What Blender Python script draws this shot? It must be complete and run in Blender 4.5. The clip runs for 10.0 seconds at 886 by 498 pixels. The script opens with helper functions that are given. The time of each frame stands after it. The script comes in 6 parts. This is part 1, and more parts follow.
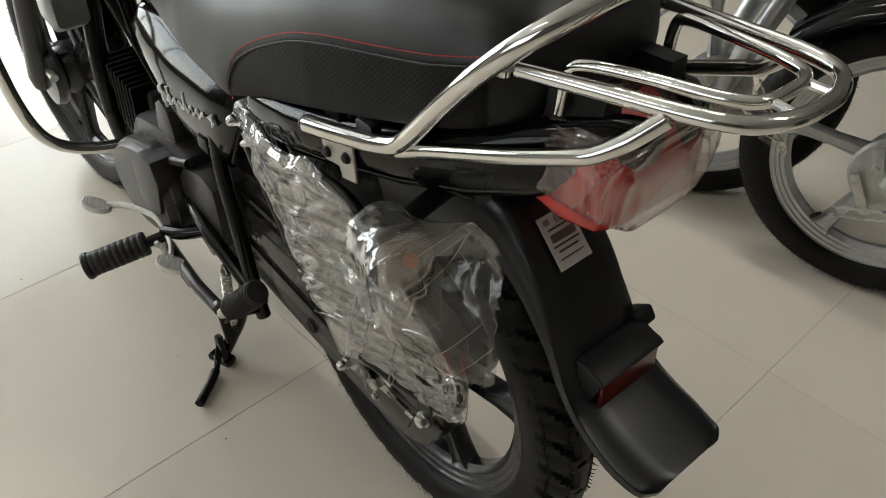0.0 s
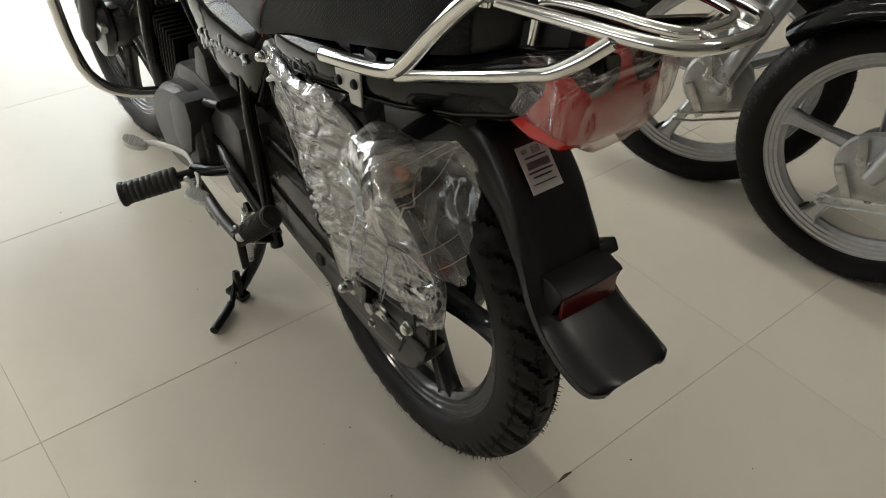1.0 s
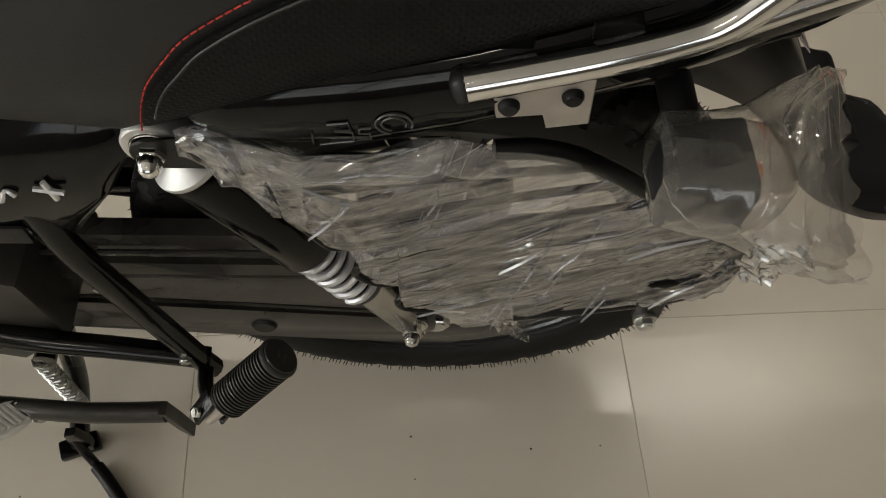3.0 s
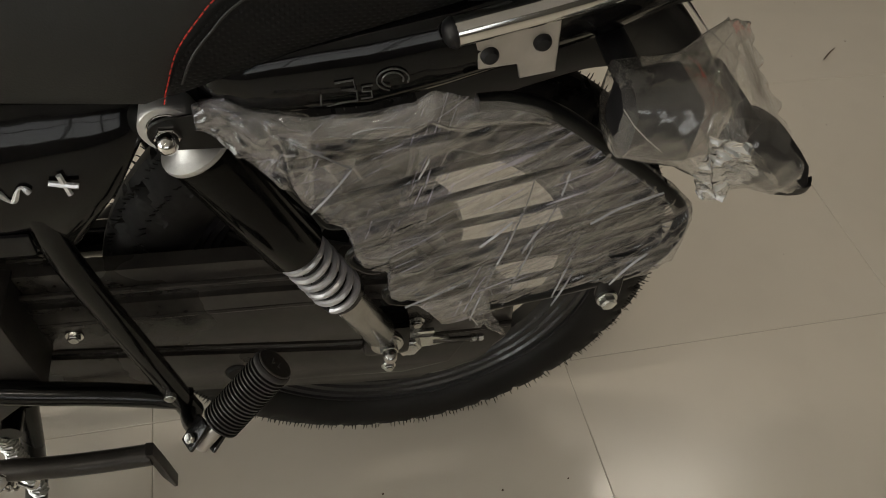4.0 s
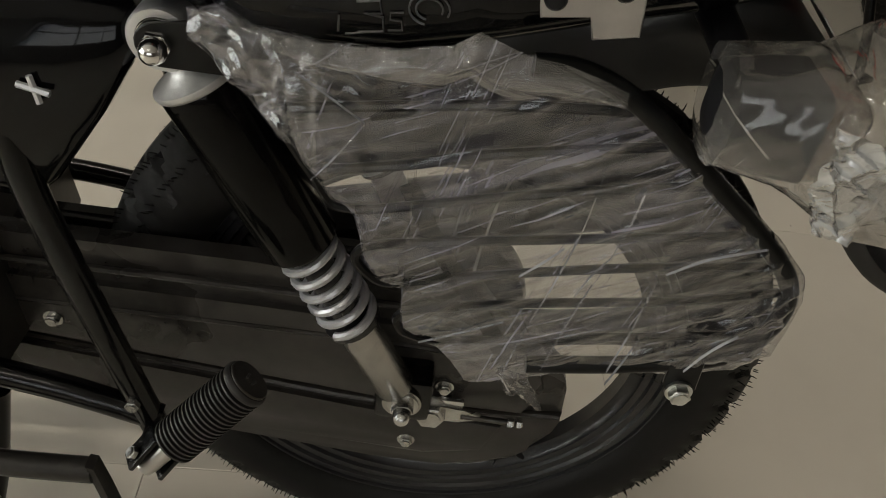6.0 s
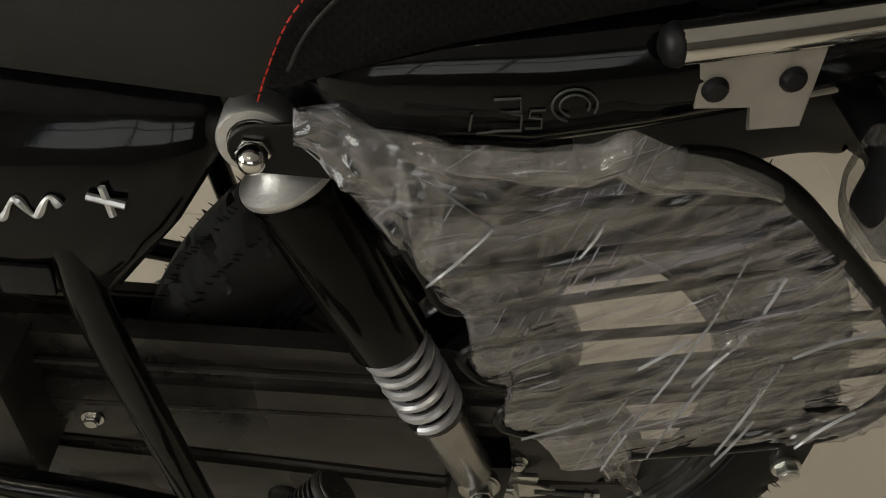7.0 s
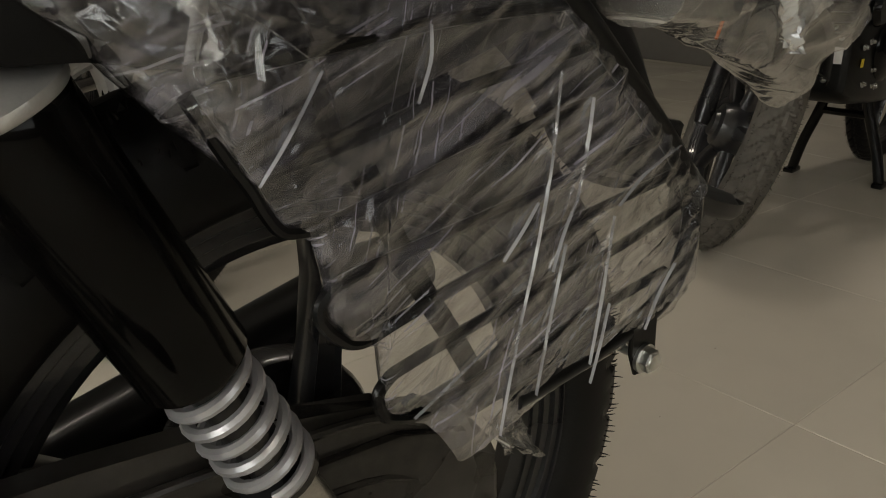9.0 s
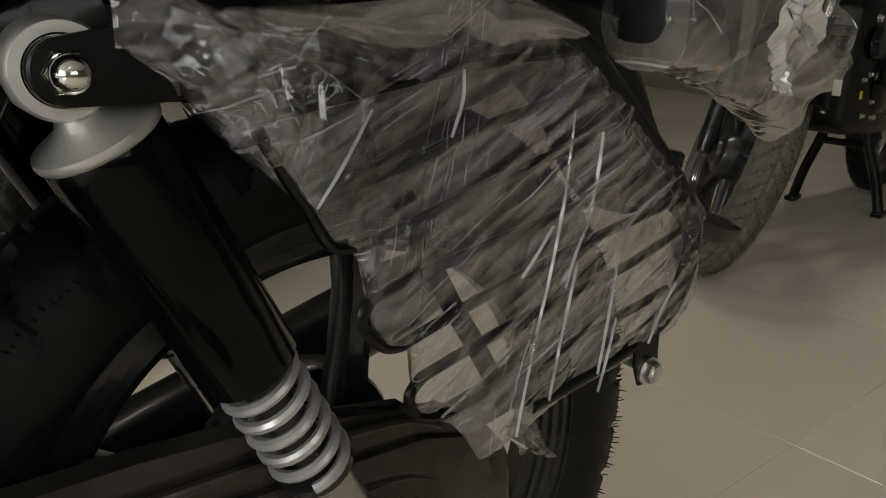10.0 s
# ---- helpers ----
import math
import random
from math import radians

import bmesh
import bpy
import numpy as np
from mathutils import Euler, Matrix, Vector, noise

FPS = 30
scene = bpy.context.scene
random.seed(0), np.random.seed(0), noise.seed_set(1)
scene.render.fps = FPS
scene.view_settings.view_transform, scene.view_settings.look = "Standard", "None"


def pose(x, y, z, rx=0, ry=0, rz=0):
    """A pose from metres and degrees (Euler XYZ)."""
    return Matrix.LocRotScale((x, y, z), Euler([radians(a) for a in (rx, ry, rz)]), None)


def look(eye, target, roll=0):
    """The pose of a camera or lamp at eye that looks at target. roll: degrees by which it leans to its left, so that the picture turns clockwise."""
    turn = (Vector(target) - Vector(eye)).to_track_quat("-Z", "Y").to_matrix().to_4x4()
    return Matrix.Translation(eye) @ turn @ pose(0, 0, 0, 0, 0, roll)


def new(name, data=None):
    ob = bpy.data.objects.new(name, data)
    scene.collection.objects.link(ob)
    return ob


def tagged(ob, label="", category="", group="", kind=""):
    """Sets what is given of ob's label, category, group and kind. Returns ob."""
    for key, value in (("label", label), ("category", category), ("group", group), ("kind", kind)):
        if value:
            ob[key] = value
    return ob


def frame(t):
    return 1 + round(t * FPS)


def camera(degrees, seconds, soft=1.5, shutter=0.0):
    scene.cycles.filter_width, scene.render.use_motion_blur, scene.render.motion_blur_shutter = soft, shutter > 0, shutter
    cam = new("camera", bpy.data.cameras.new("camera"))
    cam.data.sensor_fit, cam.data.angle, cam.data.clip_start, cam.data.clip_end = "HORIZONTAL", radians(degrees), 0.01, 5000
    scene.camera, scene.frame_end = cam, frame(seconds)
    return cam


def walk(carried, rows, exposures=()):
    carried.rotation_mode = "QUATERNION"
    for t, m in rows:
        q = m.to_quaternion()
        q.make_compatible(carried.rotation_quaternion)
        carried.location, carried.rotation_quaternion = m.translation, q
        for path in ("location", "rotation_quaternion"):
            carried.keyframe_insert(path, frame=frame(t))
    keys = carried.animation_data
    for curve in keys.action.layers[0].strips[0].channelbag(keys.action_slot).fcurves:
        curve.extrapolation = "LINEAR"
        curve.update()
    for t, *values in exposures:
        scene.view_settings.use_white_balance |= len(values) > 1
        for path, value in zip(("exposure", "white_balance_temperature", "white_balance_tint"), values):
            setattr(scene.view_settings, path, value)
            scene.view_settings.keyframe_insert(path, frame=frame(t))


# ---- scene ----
cam = camera(57.2, 10.0, soft=1.0)
PATH = [
    (0, (-0.606, 0.575, 1.181), (0.52, -0.48, -0.092), 0.3),
    (0.5, (-0.616, 0.653, 1.194), (0.496, -0.429, -0.067), 1.9),
    (1, (-0.752, 0.644, 1.182), (0.422, -0.369, -0.081), 3.0),
    (1.5, (-0.794, 0.642, 1.177), (0.396, -0.304, -0.122), 0.7),
    (2, (-0.5, 0.593, 1.142), (0.474, -0.313, -0.352), -1.3),
    (2.5, (-0.13, 0.459, 1.098), (0.319, -0.471, -0.615), -2.5),
    (2.7, (-0.032, 0.444, 1.087), (0.127, -0.484, -0.678), 0.8),
    (3.8, (0.166, 0.582, 1.072), (-0.223, -0.589, -0.502), 6.2),
    (4, (0.156, 0.598, 1.043), (-0.253, -0.644, -0.471), 7.3),
    (4.5, (0.118, 0.612, 0.979), (-0.205, -0.775, -0.425), 5.3),
    (5, (0.085, 0.624, 0.911), (-0.17, -0.826, -0.443), 4.7),
    (5.5, (0.068, 0.613, 0.895), (-0.123, -0.895, -0.405), 2.5),
    (6, (0.078, 0.581, 0.887), (-0.066, -0.944, -0.399), 8.7),
    (6.2, (0.1, 0.562, 0.879), (0.024, -0.989, -0.381), 10.8),
    (7.3, (0.208, 0.448, 0.896), (-0.303, -1.002, -0.383), 8.1),
    (7.5, (0.235, 0.403, 0.871), (-0.51, -1.035, -0.302), 5.8),
    (7.7, (0.262, 0.388, 0.877), (-0.721, -0.929, -0.263), 3.3),
    (8, (0.316, 0.417, 0.872), (-0.964, -0.73, -0.151), 6.3),
    (8.2, (0.352, 0.457, 0.845), (-0.975, -0.717, -0.083), 4.7),
    (8.4, (0.361, 0.5, 0.77), (-0.822, -0.889, -0.048), -2.3),
    (8.7, (0.309, 0.485, 0.687), (-0.862, -0.929, -0.107), -0.8),
    (9, (0.269, 0.459, 0.684), (-0.963, -0.959, -0.003), 0.8),
    (9.5, (0.281, 0.474, 0.684), (-0.944, -0.962, 0.023), 0.6),
    (10, (0.31, 0.487, 0.697), (-0.928, -0.951, 0.065), 1.4),
]
EXPOSURES = [(0.0, 0.20, 6700, 8), (1.0, 0.15, 6850, 8), (2.0, 0.12, 6980, 9), (2.6, 0.03, 7120, 11), (4.0, -0.24, 7350, 11), (5.0, -0.21, 7250, 10), (6.2, -0.23, 7150, 10), (7.4, -0.42, 7450, 10), (8.5, -0.45, 7450, 10), (10.0, -0.36, 7330, 10)]
walk(cam, [(t, look(eye, target, roll)) for t, eye, target, roll in PATH], EXPOSURES)

# ---- light: daylight through the glazed shop front and a side window ----
world = bpy.data.worlds.new("sky")
scene.world = world
world.use_nodes = True
wn = world.node_tree.nodes
sky = wn.new("ShaderNodeTexSky")
sky.sky_type = "NISHITA"
sky.sun_disc = False
sky.sun_elevation, sky.sun_rotation = radians(50), radians(60)
world.node_tree.links.new(sky.outputs[0], wn["Background"].inputs[0])
wn["Background"].inputs[1].default_value = 0.12


def window_light(name, m, size_x, size_y, power, colour):
    lamp = bpy.data.lights.new(name, "AREA")
    lamp.shape, lamp.size, lamp.size_y, lamp.energy, lamp.color = "RECTANGLE", size_x, size_y, power, colour
    ob = new(name, lamp)
    ob.matrix_world = m
    return ob


window_light("shop_front_daylight", look((5.08, 1.0, 1.72), (0, 1.0, 1.70)), 4.7, 2.45, 158, (0.95, 0.985, 1.0))
window_light("side_daylight", look((0.6, 4.65, 1.95), (0.6, 0, 1.9)), 3.1, 1.55, 25, (1.0, 0.985, 0.96))
for cx, cy, power in ((0.9, -0.9, 15), (-1.6, -0.9, 13), (1.1, 1.9, 9)):
    window_light("ceiling_tube_light", look((cx, cy, 3.02), (cx, cy + 0.001, 0)), 1.2, 0.06, power, (1.0, 0.97, 0.92))


# ---- mesh tools ----
def put(name, bm, material, parent=None, label="", smooth=40):
    me = bpy.data.meshes.new(name)
    bmesh.ops.recalc_face_normals(bm, faces=bm.faces)
    bm.to_mesh(me)
    bm.free()
    me.materials.append(material)
    if smooth:
        me.shade_smooth()
        me.set_sharp_from_angle(angle=radians(smooth))
    ob = new(name, me)
    if parent is not None:
        ob.parent = parent
    if label:
        ob["label"] = label
    return ob


def part(name, bm, material, parent, label="", smooth=40):
    """One mesh under a thing or under a part."""
    return put(name, bm, material, parent, label, smooth)


def curve_points(pts, steps=6, closed=False):
    """A smooth line through the given points."""
    p = [Vector(q) for q in pts]
    n, out = len(p), []
    for i in range(n if closed else n - 1):
        a, b, c, d = (p[(i + k) % n] if closed else p[min(max(i + k, 0), n - 1)] for k in (-1, 0, 1, 2))
        for s in range(steps):
            t = s / steps
            out.append(0.5 * ((2 * b) + (c - a) * t + (2 * a - 5 * b + 4 * c - d) * t * t + (3 * b - a - 3 * c + d) * t ** 3))
    if not closed:
        out.append(p[-1])
    return out


def sweep(bm, pts, r, n=10, closed=False, flat=1.0, up=None):
    """A pipe of radius r (a number or one for each point) along pts."""
    p = [Vector(q) for q in pts]
    rings, side = [], None
    for i, q in enumerate(p):
        a = p[i - 1] if i or closed else p[i]
        b = p[(i + 1) % len(p)] if i + 1 < len(p) or closed else p[i]
        d = (b - a).normalized()
        if side is None:
            side = d.cross(Vector(up or ((0, 0, 1) if abs(d.z) < 0.9 else (0, 1, 0)))).normalized()
        side = (side - d * side.dot(d)).normalized()
        top = d.cross(side)
        rr = r[i] if isinstance(r, (list, tuple)) else r
        rings.append([bm.verts.new(q + rr * (math.cos(2 * math.pi * k / n) * side + flat * math.sin(2 * math.pi * k / n) * top)) for k in range(n)])
    m = len(rings)
    for i in range(m if closed else m - 1):
        a, b = rings[i], rings[(i + 1) % m]
        for k in range(n):
            bm.faces.new((a[k], a[(k + 1) % n], b[(k + 1) % n], b[k]))
    if not closed:
        bm.faces.new(rings[0])
        bm.faces.new(list(reversed(rings[-1])))
    return bm


def pipe(pts, r, n=10, steps=6, closed=False, flat=1.0, up=None):
    return sweep(bmesh.new(), curve_points(pts, steps, closed), r, n, closed, flat, up)


def lathe(bm, profile, n=32, m=None, closed=False):
    """Turn (radius, height) pairs about z, then move by m."""
    m = m or Matrix()
    rings = []
    for r, h in profile:
        if r < 1e-6:
            rings.append([bm.verts.new(m @ Vector((0, 0, h)))])
        else:
            rings.append([bm.verts.new(m @ Vector((r * math.cos(2 * math.pi * k / n), r * math.sin(2 * math.pi * k / n), h))) for k in range(n)])
    count = len(rings)
    for i in range(count if closed else count - 1):
        a, b = rings[i], rings[(i + 1) % count]
        for k in range(n):
            l = (k + 1) % n
            if len(a) == 1 and len(b) == 1:
                continue
            if len(a) == 1:
                bm.faces.new((a[0], b[k], b[l]))
            elif len(b) == 1:
                bm.faces.new((a[k], a[l], b[0]))
            else:
                bm.faces.new((a[k], a[l], b[l], b[k]))
    return bm


def along(a, b):
    """The pose whose z axis runs from a to b."""
    a, b = Vector(a), Vector(b)
    return Matrix.Translation(a) @ (b - a).to_track_quat("Z", "Y").to_matrix().to_4x4()


def box(bm, size, m=None, bevel=0.0, segments=2):
    made = bmesh.ops.create_cube(bm, size=1.0, matrix=(m or Matrix()) @ Matrix.Diagonal((*size, 1)))
    if bevel:
        edges = {e for v in made["verts"] for e in v.link_edges}
        bmesh.ops.bevel(bm, geom=list(edges), offset=bevel, segments=segments, affect="EDGES", profile=0.6)
    return bm


def slab(bm, outline, y0, y1, bevel=0.0, segments=2):
    """A plate with the outline (x, z) between y0 and y1."""
    a = [bm.verts.new((x, y0, z)) for x, z in outline]
    b = [bm.verts.new((x, y1, z)) for x, z in outline]
    faces = [bm.faces.new(a), bm.faces.new(list(reversed(b)))]
    for i in range(len(a)):
        j = (i + 1) % len(a)
        faces.append(bm.faces.new((a[j], a[i], b[i], b[j])))
    if bevel:
        rim = {e for f in faces[:2] for e in f.edges}
        bmesh.ops.bevel(bm, geom=list(rim), offset=bevel, segments=segments, affect="EDGES", profile=0.6)
    return bm


def loft(bm, sections, closed=True, caps=True):
    """A skin over sections of equally many points."""
    rings = [[bm.verts.new(p) for p in s] for s in sections]
    n = len(rings[0])
    for a, b in zip(rings, rings[1:]):
        for k in range(n if closed else n - 1):
            bm.faces.new((a[k], a[(k + 1) % n], b[(k + 1) % n], b[k]))
    if caps and closed:
        bm.faces.new(list(reversed(rings[0])))
        bm.faces.new(rings[-1])
    return bm


def rounded(cx, cy, hx, hy, r, n=4):
    """Points of a rounded rectangle."""
    out = []
    for k, (sx, sy) in enumerate(((1, 1), (-1, 1), (-1, -1), (1, -1))):
        for i in range(n + 1):
            a = math.pi / 2 * (k + i / n)
            out.append((cx + sx * (hx - r) + r * math.cos(a), cy + sy * (hy - r) + r * math.sin(a)))
    return out


def nut(bm, m, r=0.008, h=0.007, dome=False, washer=0.0):
    """A hexagon nut or bolt head along the z axis of m."""
    if washer:
        lathe(bm, [(0, -0.0015), (washer, -0.0015), (washer, 0.0015), (0, 0.0015)], 24, m)
    lathe(bm, [(0, 0), (r, 0), (r, h * 0.9), (r * 0.9, h), (0, h)], 6, m)
    if dome:
        lathe(bm, [(r * 0.82, h), (r * 0.82, h + r * 0.5), (r * 0.6, h + r * 1.0), (r * 0.3, h + r * 1.2), (0, h + r * 1.25)], 16, m)
    else:
        lathe(bm, [(r * 0.72, h), (r * 0.68, h + 0.0012), (0, h + 0.0008)], 16, m)
    return bm


OUT = Matrix.Rotation(radians(-90), 4, "X")  # turns z to +y, away from the machine's left side


def at(x, y, z):
    return Matrix.Translation((x, y, z)) @ OUT


# ---- materials ----
def material(name, colour, rough=0.5, metal=0.0, coat=0.0, vary=0.15, grain=60.0, stain=4.0, bump=0.05, bump_scale=300.0, rough_vary=0.15, dust=0.0, dust_colour=(0.30, 0.27, 0.22), spec=0.5):
    m = bpy.data.materials.new(name)
    m.use_nodes = True
    nt = m.node_tree
    b = nt.nodes["Principled BSDF"]
    link = nt.links.new
    co = nt.nodes.new("ShaderNodeTexCoord").outputs["Object"]

    def noise_at(scale, detail=4.0):
        t = nt.nodes.new("ShaderNodeTexNoise")
        t.inputs["Scale"].default_value, t.inputs["Detail"].default_value = scale, detail
        link(co, t.inputs["Vector"])
        return t.outputs["Fac"]

    fine, broad = noise_at(grain), noise_at(stain)
    add = nt.nodes.new("ShaderNodeMath")
    add.operation = "ADD"
    link(fine, add.inputs[0]), link(broad, add.inputs[1])
    span = nt.nodes.new("ShaderNodeMapRange")
    span.inputs["From Min"].default_value, span.inputs["From Max"].default_value = 0.7, 1.3
    span.inputs["To Min"].default_value, span.inputs["To Max"].default_value = 1 - vary, 1 + vary
    link(add.outputs[0], span.inputs["Value"])
    tint = nt.nodes.new("ShaderNodeMix")
    tint.data_type, tint.blend_type = "RGBA", "MULTIPLY"
    tint.inputs["Factor"].default_value = 1.0
    tint.inputs["A"].default_value = (*colour, 1)
    link(span.outputs[0], tint.inputs["B"])
    out = tint.outputs["Result"]
    if dust:
        ramp = nt.nodes.new("ShaderNodeMapRange")
        ramp.inputs["From Min"].default_value, ramp.inputs["From Max"].default_value = 0.5, 0.72
        ramp.inputs["To Max"].default_value = dust
        link(noise_at(9.0, 8.0), ramp.inputs["Value"])
        over = nt.nodes.new("ShaderNodeMix")
        over.data_type = "RGBA"
        over.inputs["B"].default_value = (*dust_colour, 1)
        link(ramp.outputs[0], over.inputs["Factor"]), link(out, over.inputs["A"])
        out = over.outputs["Result"]
    link(out, b.inputs["Base Color"])
    rr = nt.nodes.new("ShaderNodeMapRange")
    rr.inputs["From Min"].default_value, rr.inputs["From Max"].default_value = 0.35, 0.65
    rr.inputs["To Min"].default_value, rr.inputs["To Max"].default_value = max(0.02, rough * (1 - rough_vary)), min(1, rough * (1 + rough_vary))
    link(broad, rr.inputs["Value"]), link(rr.outputs[0], b.inputs["Roughness"])
    b.inputs["Metallic"].default_value = metal
    b.inputs["Coat Weight"].default_value = coat
    b.inputs["Specular IOR Level"].default_value = spec
    b.inputs["Coat Roughness"].default_value = 0.04
    if bump:
        bp = nt.nodes.new("ShaderNodeBump")
        bp.inputs["Strength"].default_value, bp.inputs["Distance"].default_value = bump, 0.001
        link(noise_at(bump_scale, 3.0), bp.inputs["Height"]), link(bp.outputs[0], b.inputs["Normal"])
    return m


gloss_black = material("black_gloss_paint", (0.0022, 0.0022, 0.0025), 0.10, coat=0.28, bump=0.01, bump_scale=40, spec=0.15)
damper_black = material("black_damper_paint", (0.0020, 0.0019, 0.0018), 0.14, coat=0.10, bump=0.01, bump_scale=40, spec=0.10)
satin_black = material("black_satin_paint", (0.003, 0.003, 0.003), 0.32, coat=0.1, vary=0.25, bump=0.05, dust=0.03, dust_colour=(0.05, 0.045, 0.04), spec=0.22)
frame_black = material("black_frame_paint", (0.0025, 0.0025, 0.0025), 0.24, coat=0.3, vary=0.3, bump=0.05, dust=0.02, dust_colour=(0.05, 0.045, 0.04), spec=0.22)
case_black = material("black_pressed_steel", (0.027, 0.0245, 0.022), 0.30, coat=0.2, vary=0.35, bump=0.08, bump_scale=120, dust=0.14, dust_colour=(0.07, 0.06, 0.05), spec=0.35)
plastic_black = material("black_moulded_plastic", (0.006, 0.006, 0.007), 0.48, vary=0.2, bump=0.05, bump_scale=900, dust=0.04, dust_colour=(0.08, 0.075, 0.07), spec=0.3)
mudguard_plastic = material("mudguard_plastic", (0.0055, 0.0058, 0.0068), 0.36, vary=0.15, bump=0.015, bump_scale=900, spec=0.55)
rubber = material("black_rubber", (0.0042, 0.0039, 0.0037), 0.52, vary=0.3, bump=0.0, bump_scale=500, dust=0.06, dust_colour=(0.050, 0.043, 0.037), spec=0.25)
dusty_rubber = material("dusty_grey_rubber", (0.085, 0.079, 0.070), 0.65, vary=0.25, bump=0.1, bump_scale=500, dust=0.5, dust_colour=(0.16, 0.145, 0.122), spec=0.3)
dusty_steel = material("dusty_black_steel", (0.030, 0.027, 0.024), 0.36, metal=0.2, vary=0.35, bump=0.1, bump_scale=150, dust=0.35, dust_colour=(0.10, 0.088, 0.075), spec=0.4)
peg_rubber = material("grip_rubber", (0.022, 0.021, 0.020), 0.5, vary=0.2, bump=0.1, dust=0.15, dust_colour=(0.08, 0.07, 0.06), spec=0.3)
alloy_black = material("black_alloy_paint", (0.013, 0.013, 0.0145), 0.30, coat=0.5, vary=0.2, bump=0.05, dust=0.06, dust_colour=(0.08, 0.07, 0.06), spec=0.35)
alloy_silver = material("silver_alloy_paint", (0.50, 0.51, 0.52), 0.36, metal=0.75, vary=0.12, bump=0.08, bump_scale=250)
cast_alloy = material("cast_aluminium", (0.55, 0.55, 0.54), 0.42, metal=0.85, vary=0.15, bump=0.2, bump_scale=350)
spring_silver = material("silver_powder_coat", (0.50, 0.50, 0.52), 0.34, metal=0.6, vary=0.1, bump=0.03)
chrome = material("chrome", (0.78, 0.77, 0.75), 0.08, metal=1.0, vary=0.04, bump=0.015, bump_scale=60, rough_vary=0.5)
brushed = material("brushed_steel", (0.50, 0.49, 0.47), 0.3, metal=1.0, vary=0.15, bump=0.1, bump_scale=200)
zinc = material("zinc_plated_steel", (0.62, 0.62, 0.60), 0.28, metal=1.0, vary=0.25, bump=0.1, bump_scale=300)
stay_steel = material("greyish_steel_plate", (0.42, 0.40, 0.37), 0.42, metal=0.8, vary=0.12, bump=0.05)
engine_grey = material("dark_grey_engine_paint", (0.026, 0.024, 0.0225), 0.42, metal=0.2, vary=0.2, bump=0.12, bump_scale=400, dust=0.1)
vinyl = material("dark_grey_seat_vinyl", (0.0022, 0.0028, 0.0028), 0.42, vary=0.12, bump=0.2, bump_scale=700, spec=0.50)
red_thread = material("red_thread", (0.45, 0.02, 0.012), 0.7, bump=0.2)
grey_piping = material("grey_piping", (0.012, 0.012, 0.012), 0.45)
red_lens = material("red_lens", (0.52, 0.012, 0.010), 0.15, coat=1.0, vary=0.08, bump=0.05, bump_scale=120)
dark_red_lens = material("dark_red_reflector", (0.085, 0.003, 0.003), 0.30, coat=0.25, vary=0.15, bump=0.3, bump_scale=350)
dark_steel = material("dark_oiled_steel", (0.10, 0.095, 0.09), 0.35, metal=1.0, vary=0.3, bump=0.1)
silver_grey = material("grey_shroud_paint", (0.17, 0.175, 0.175), 0.32, coat=0.3, vary=0.1)
orange_lens = material("orange_bulb", (0.60, 0.13, 0.02), 0.25, coat=0.6)
paper = material("white_label_paper", (0.72, 0.71, 0.69), 0.55, vary=0.05)
ink = material("black_ink", (0.03, 0.03, 0.03), 0.6)
# pale and barely metallic: the pedals' bright reflections put into the base colour
pedal_steel = material("bright_pedal_steel", (0.60, 0.59, 0.56), 0.40, metal=0.2, vary=0.15, bump=0.1)
silver_badge = material("silver_badge", (0.62, 0.63, 0.64), 0.28, metal=0.6, vary=0.06)
decal_grey = material("grey_decal", (0.045, 0.045, 0.045), 0.35, coat=0.4)
yellow_sticker = material("yellow_sticker", (0.65, 0.45, 0.04), 0.5)
grout = material("tile_grout", (0.40, 0.355, 0.29), 0.9, bump=0.3)
wall_paint = material("cream_wall_paint", (0.15, 0.14, 0.125), 0.75, vary=0.05, grain=20, stain=1.0, bump=0.1, bump_scale=80)
ceiling_paint = material("white_ceiling_paint", (0.42, 0.41, 0.395), 0.8, vary=0.04, grain=20, stain=1.0, bump=0.05)
window_frame_metal = material("grey_window_aluminium", (0.30, 0.30, 0.31), 0.4, metal=0.7)
litter_brown = material("dry_leaf_brown", (0.09, 0.055, 0.035), 0.8)


def dotted_vinyl():
    m = material("dotted_seat_vinyl", (0.007, 0.007, 0.008), 0.40, vary=0.1, spec=0.30)
    nt = m.node_tree
    co = nt.nodes.new("ShaderNodeTexCoord")
    mp = nt.nodes.new("ShaderNodeMapping")
    mp.inputs["Rotation"].default_value = (0, radians(45), 0)
    mp.inputs["Scale"].default_value = (1, 0, 1)
    vo = nt.nodes.new("ShaderNodeTexVoronoi")
    vo.inputs["Scale"].default_value, vo.inputs["Randomness"].default_value = 240, 0.0
    rg = nt.nodes.new("ShaderNodeMapRange")
    rg.inputs["From Min"].default_value, rg.inputs["From Max"].default_value = 0.15, 0.35
    bp = nt.nodes.new("ShaderNodeBump")
    bp.inputs["Strength"].default_value, bp.inputs["Distance"].default_value = 0.35, 0.0008
    nt.links.new(co.outputs["Object"], mp.inputs["Vector"])
    nt.links.new(mp.outputs[0], vo.inputs["Vector"])
    nt.links.new(vo.outputs["Distance"], rg.inputs["Value"])
    nt.links.new(rg.outputs[0], bp.inputs["Height"])
    nt.links.new(bp.outputs[0], nt.nodes["Principled BSDF"].inputs["Normal"])
    return m


vinyl_dotted = dotted_vinyl()


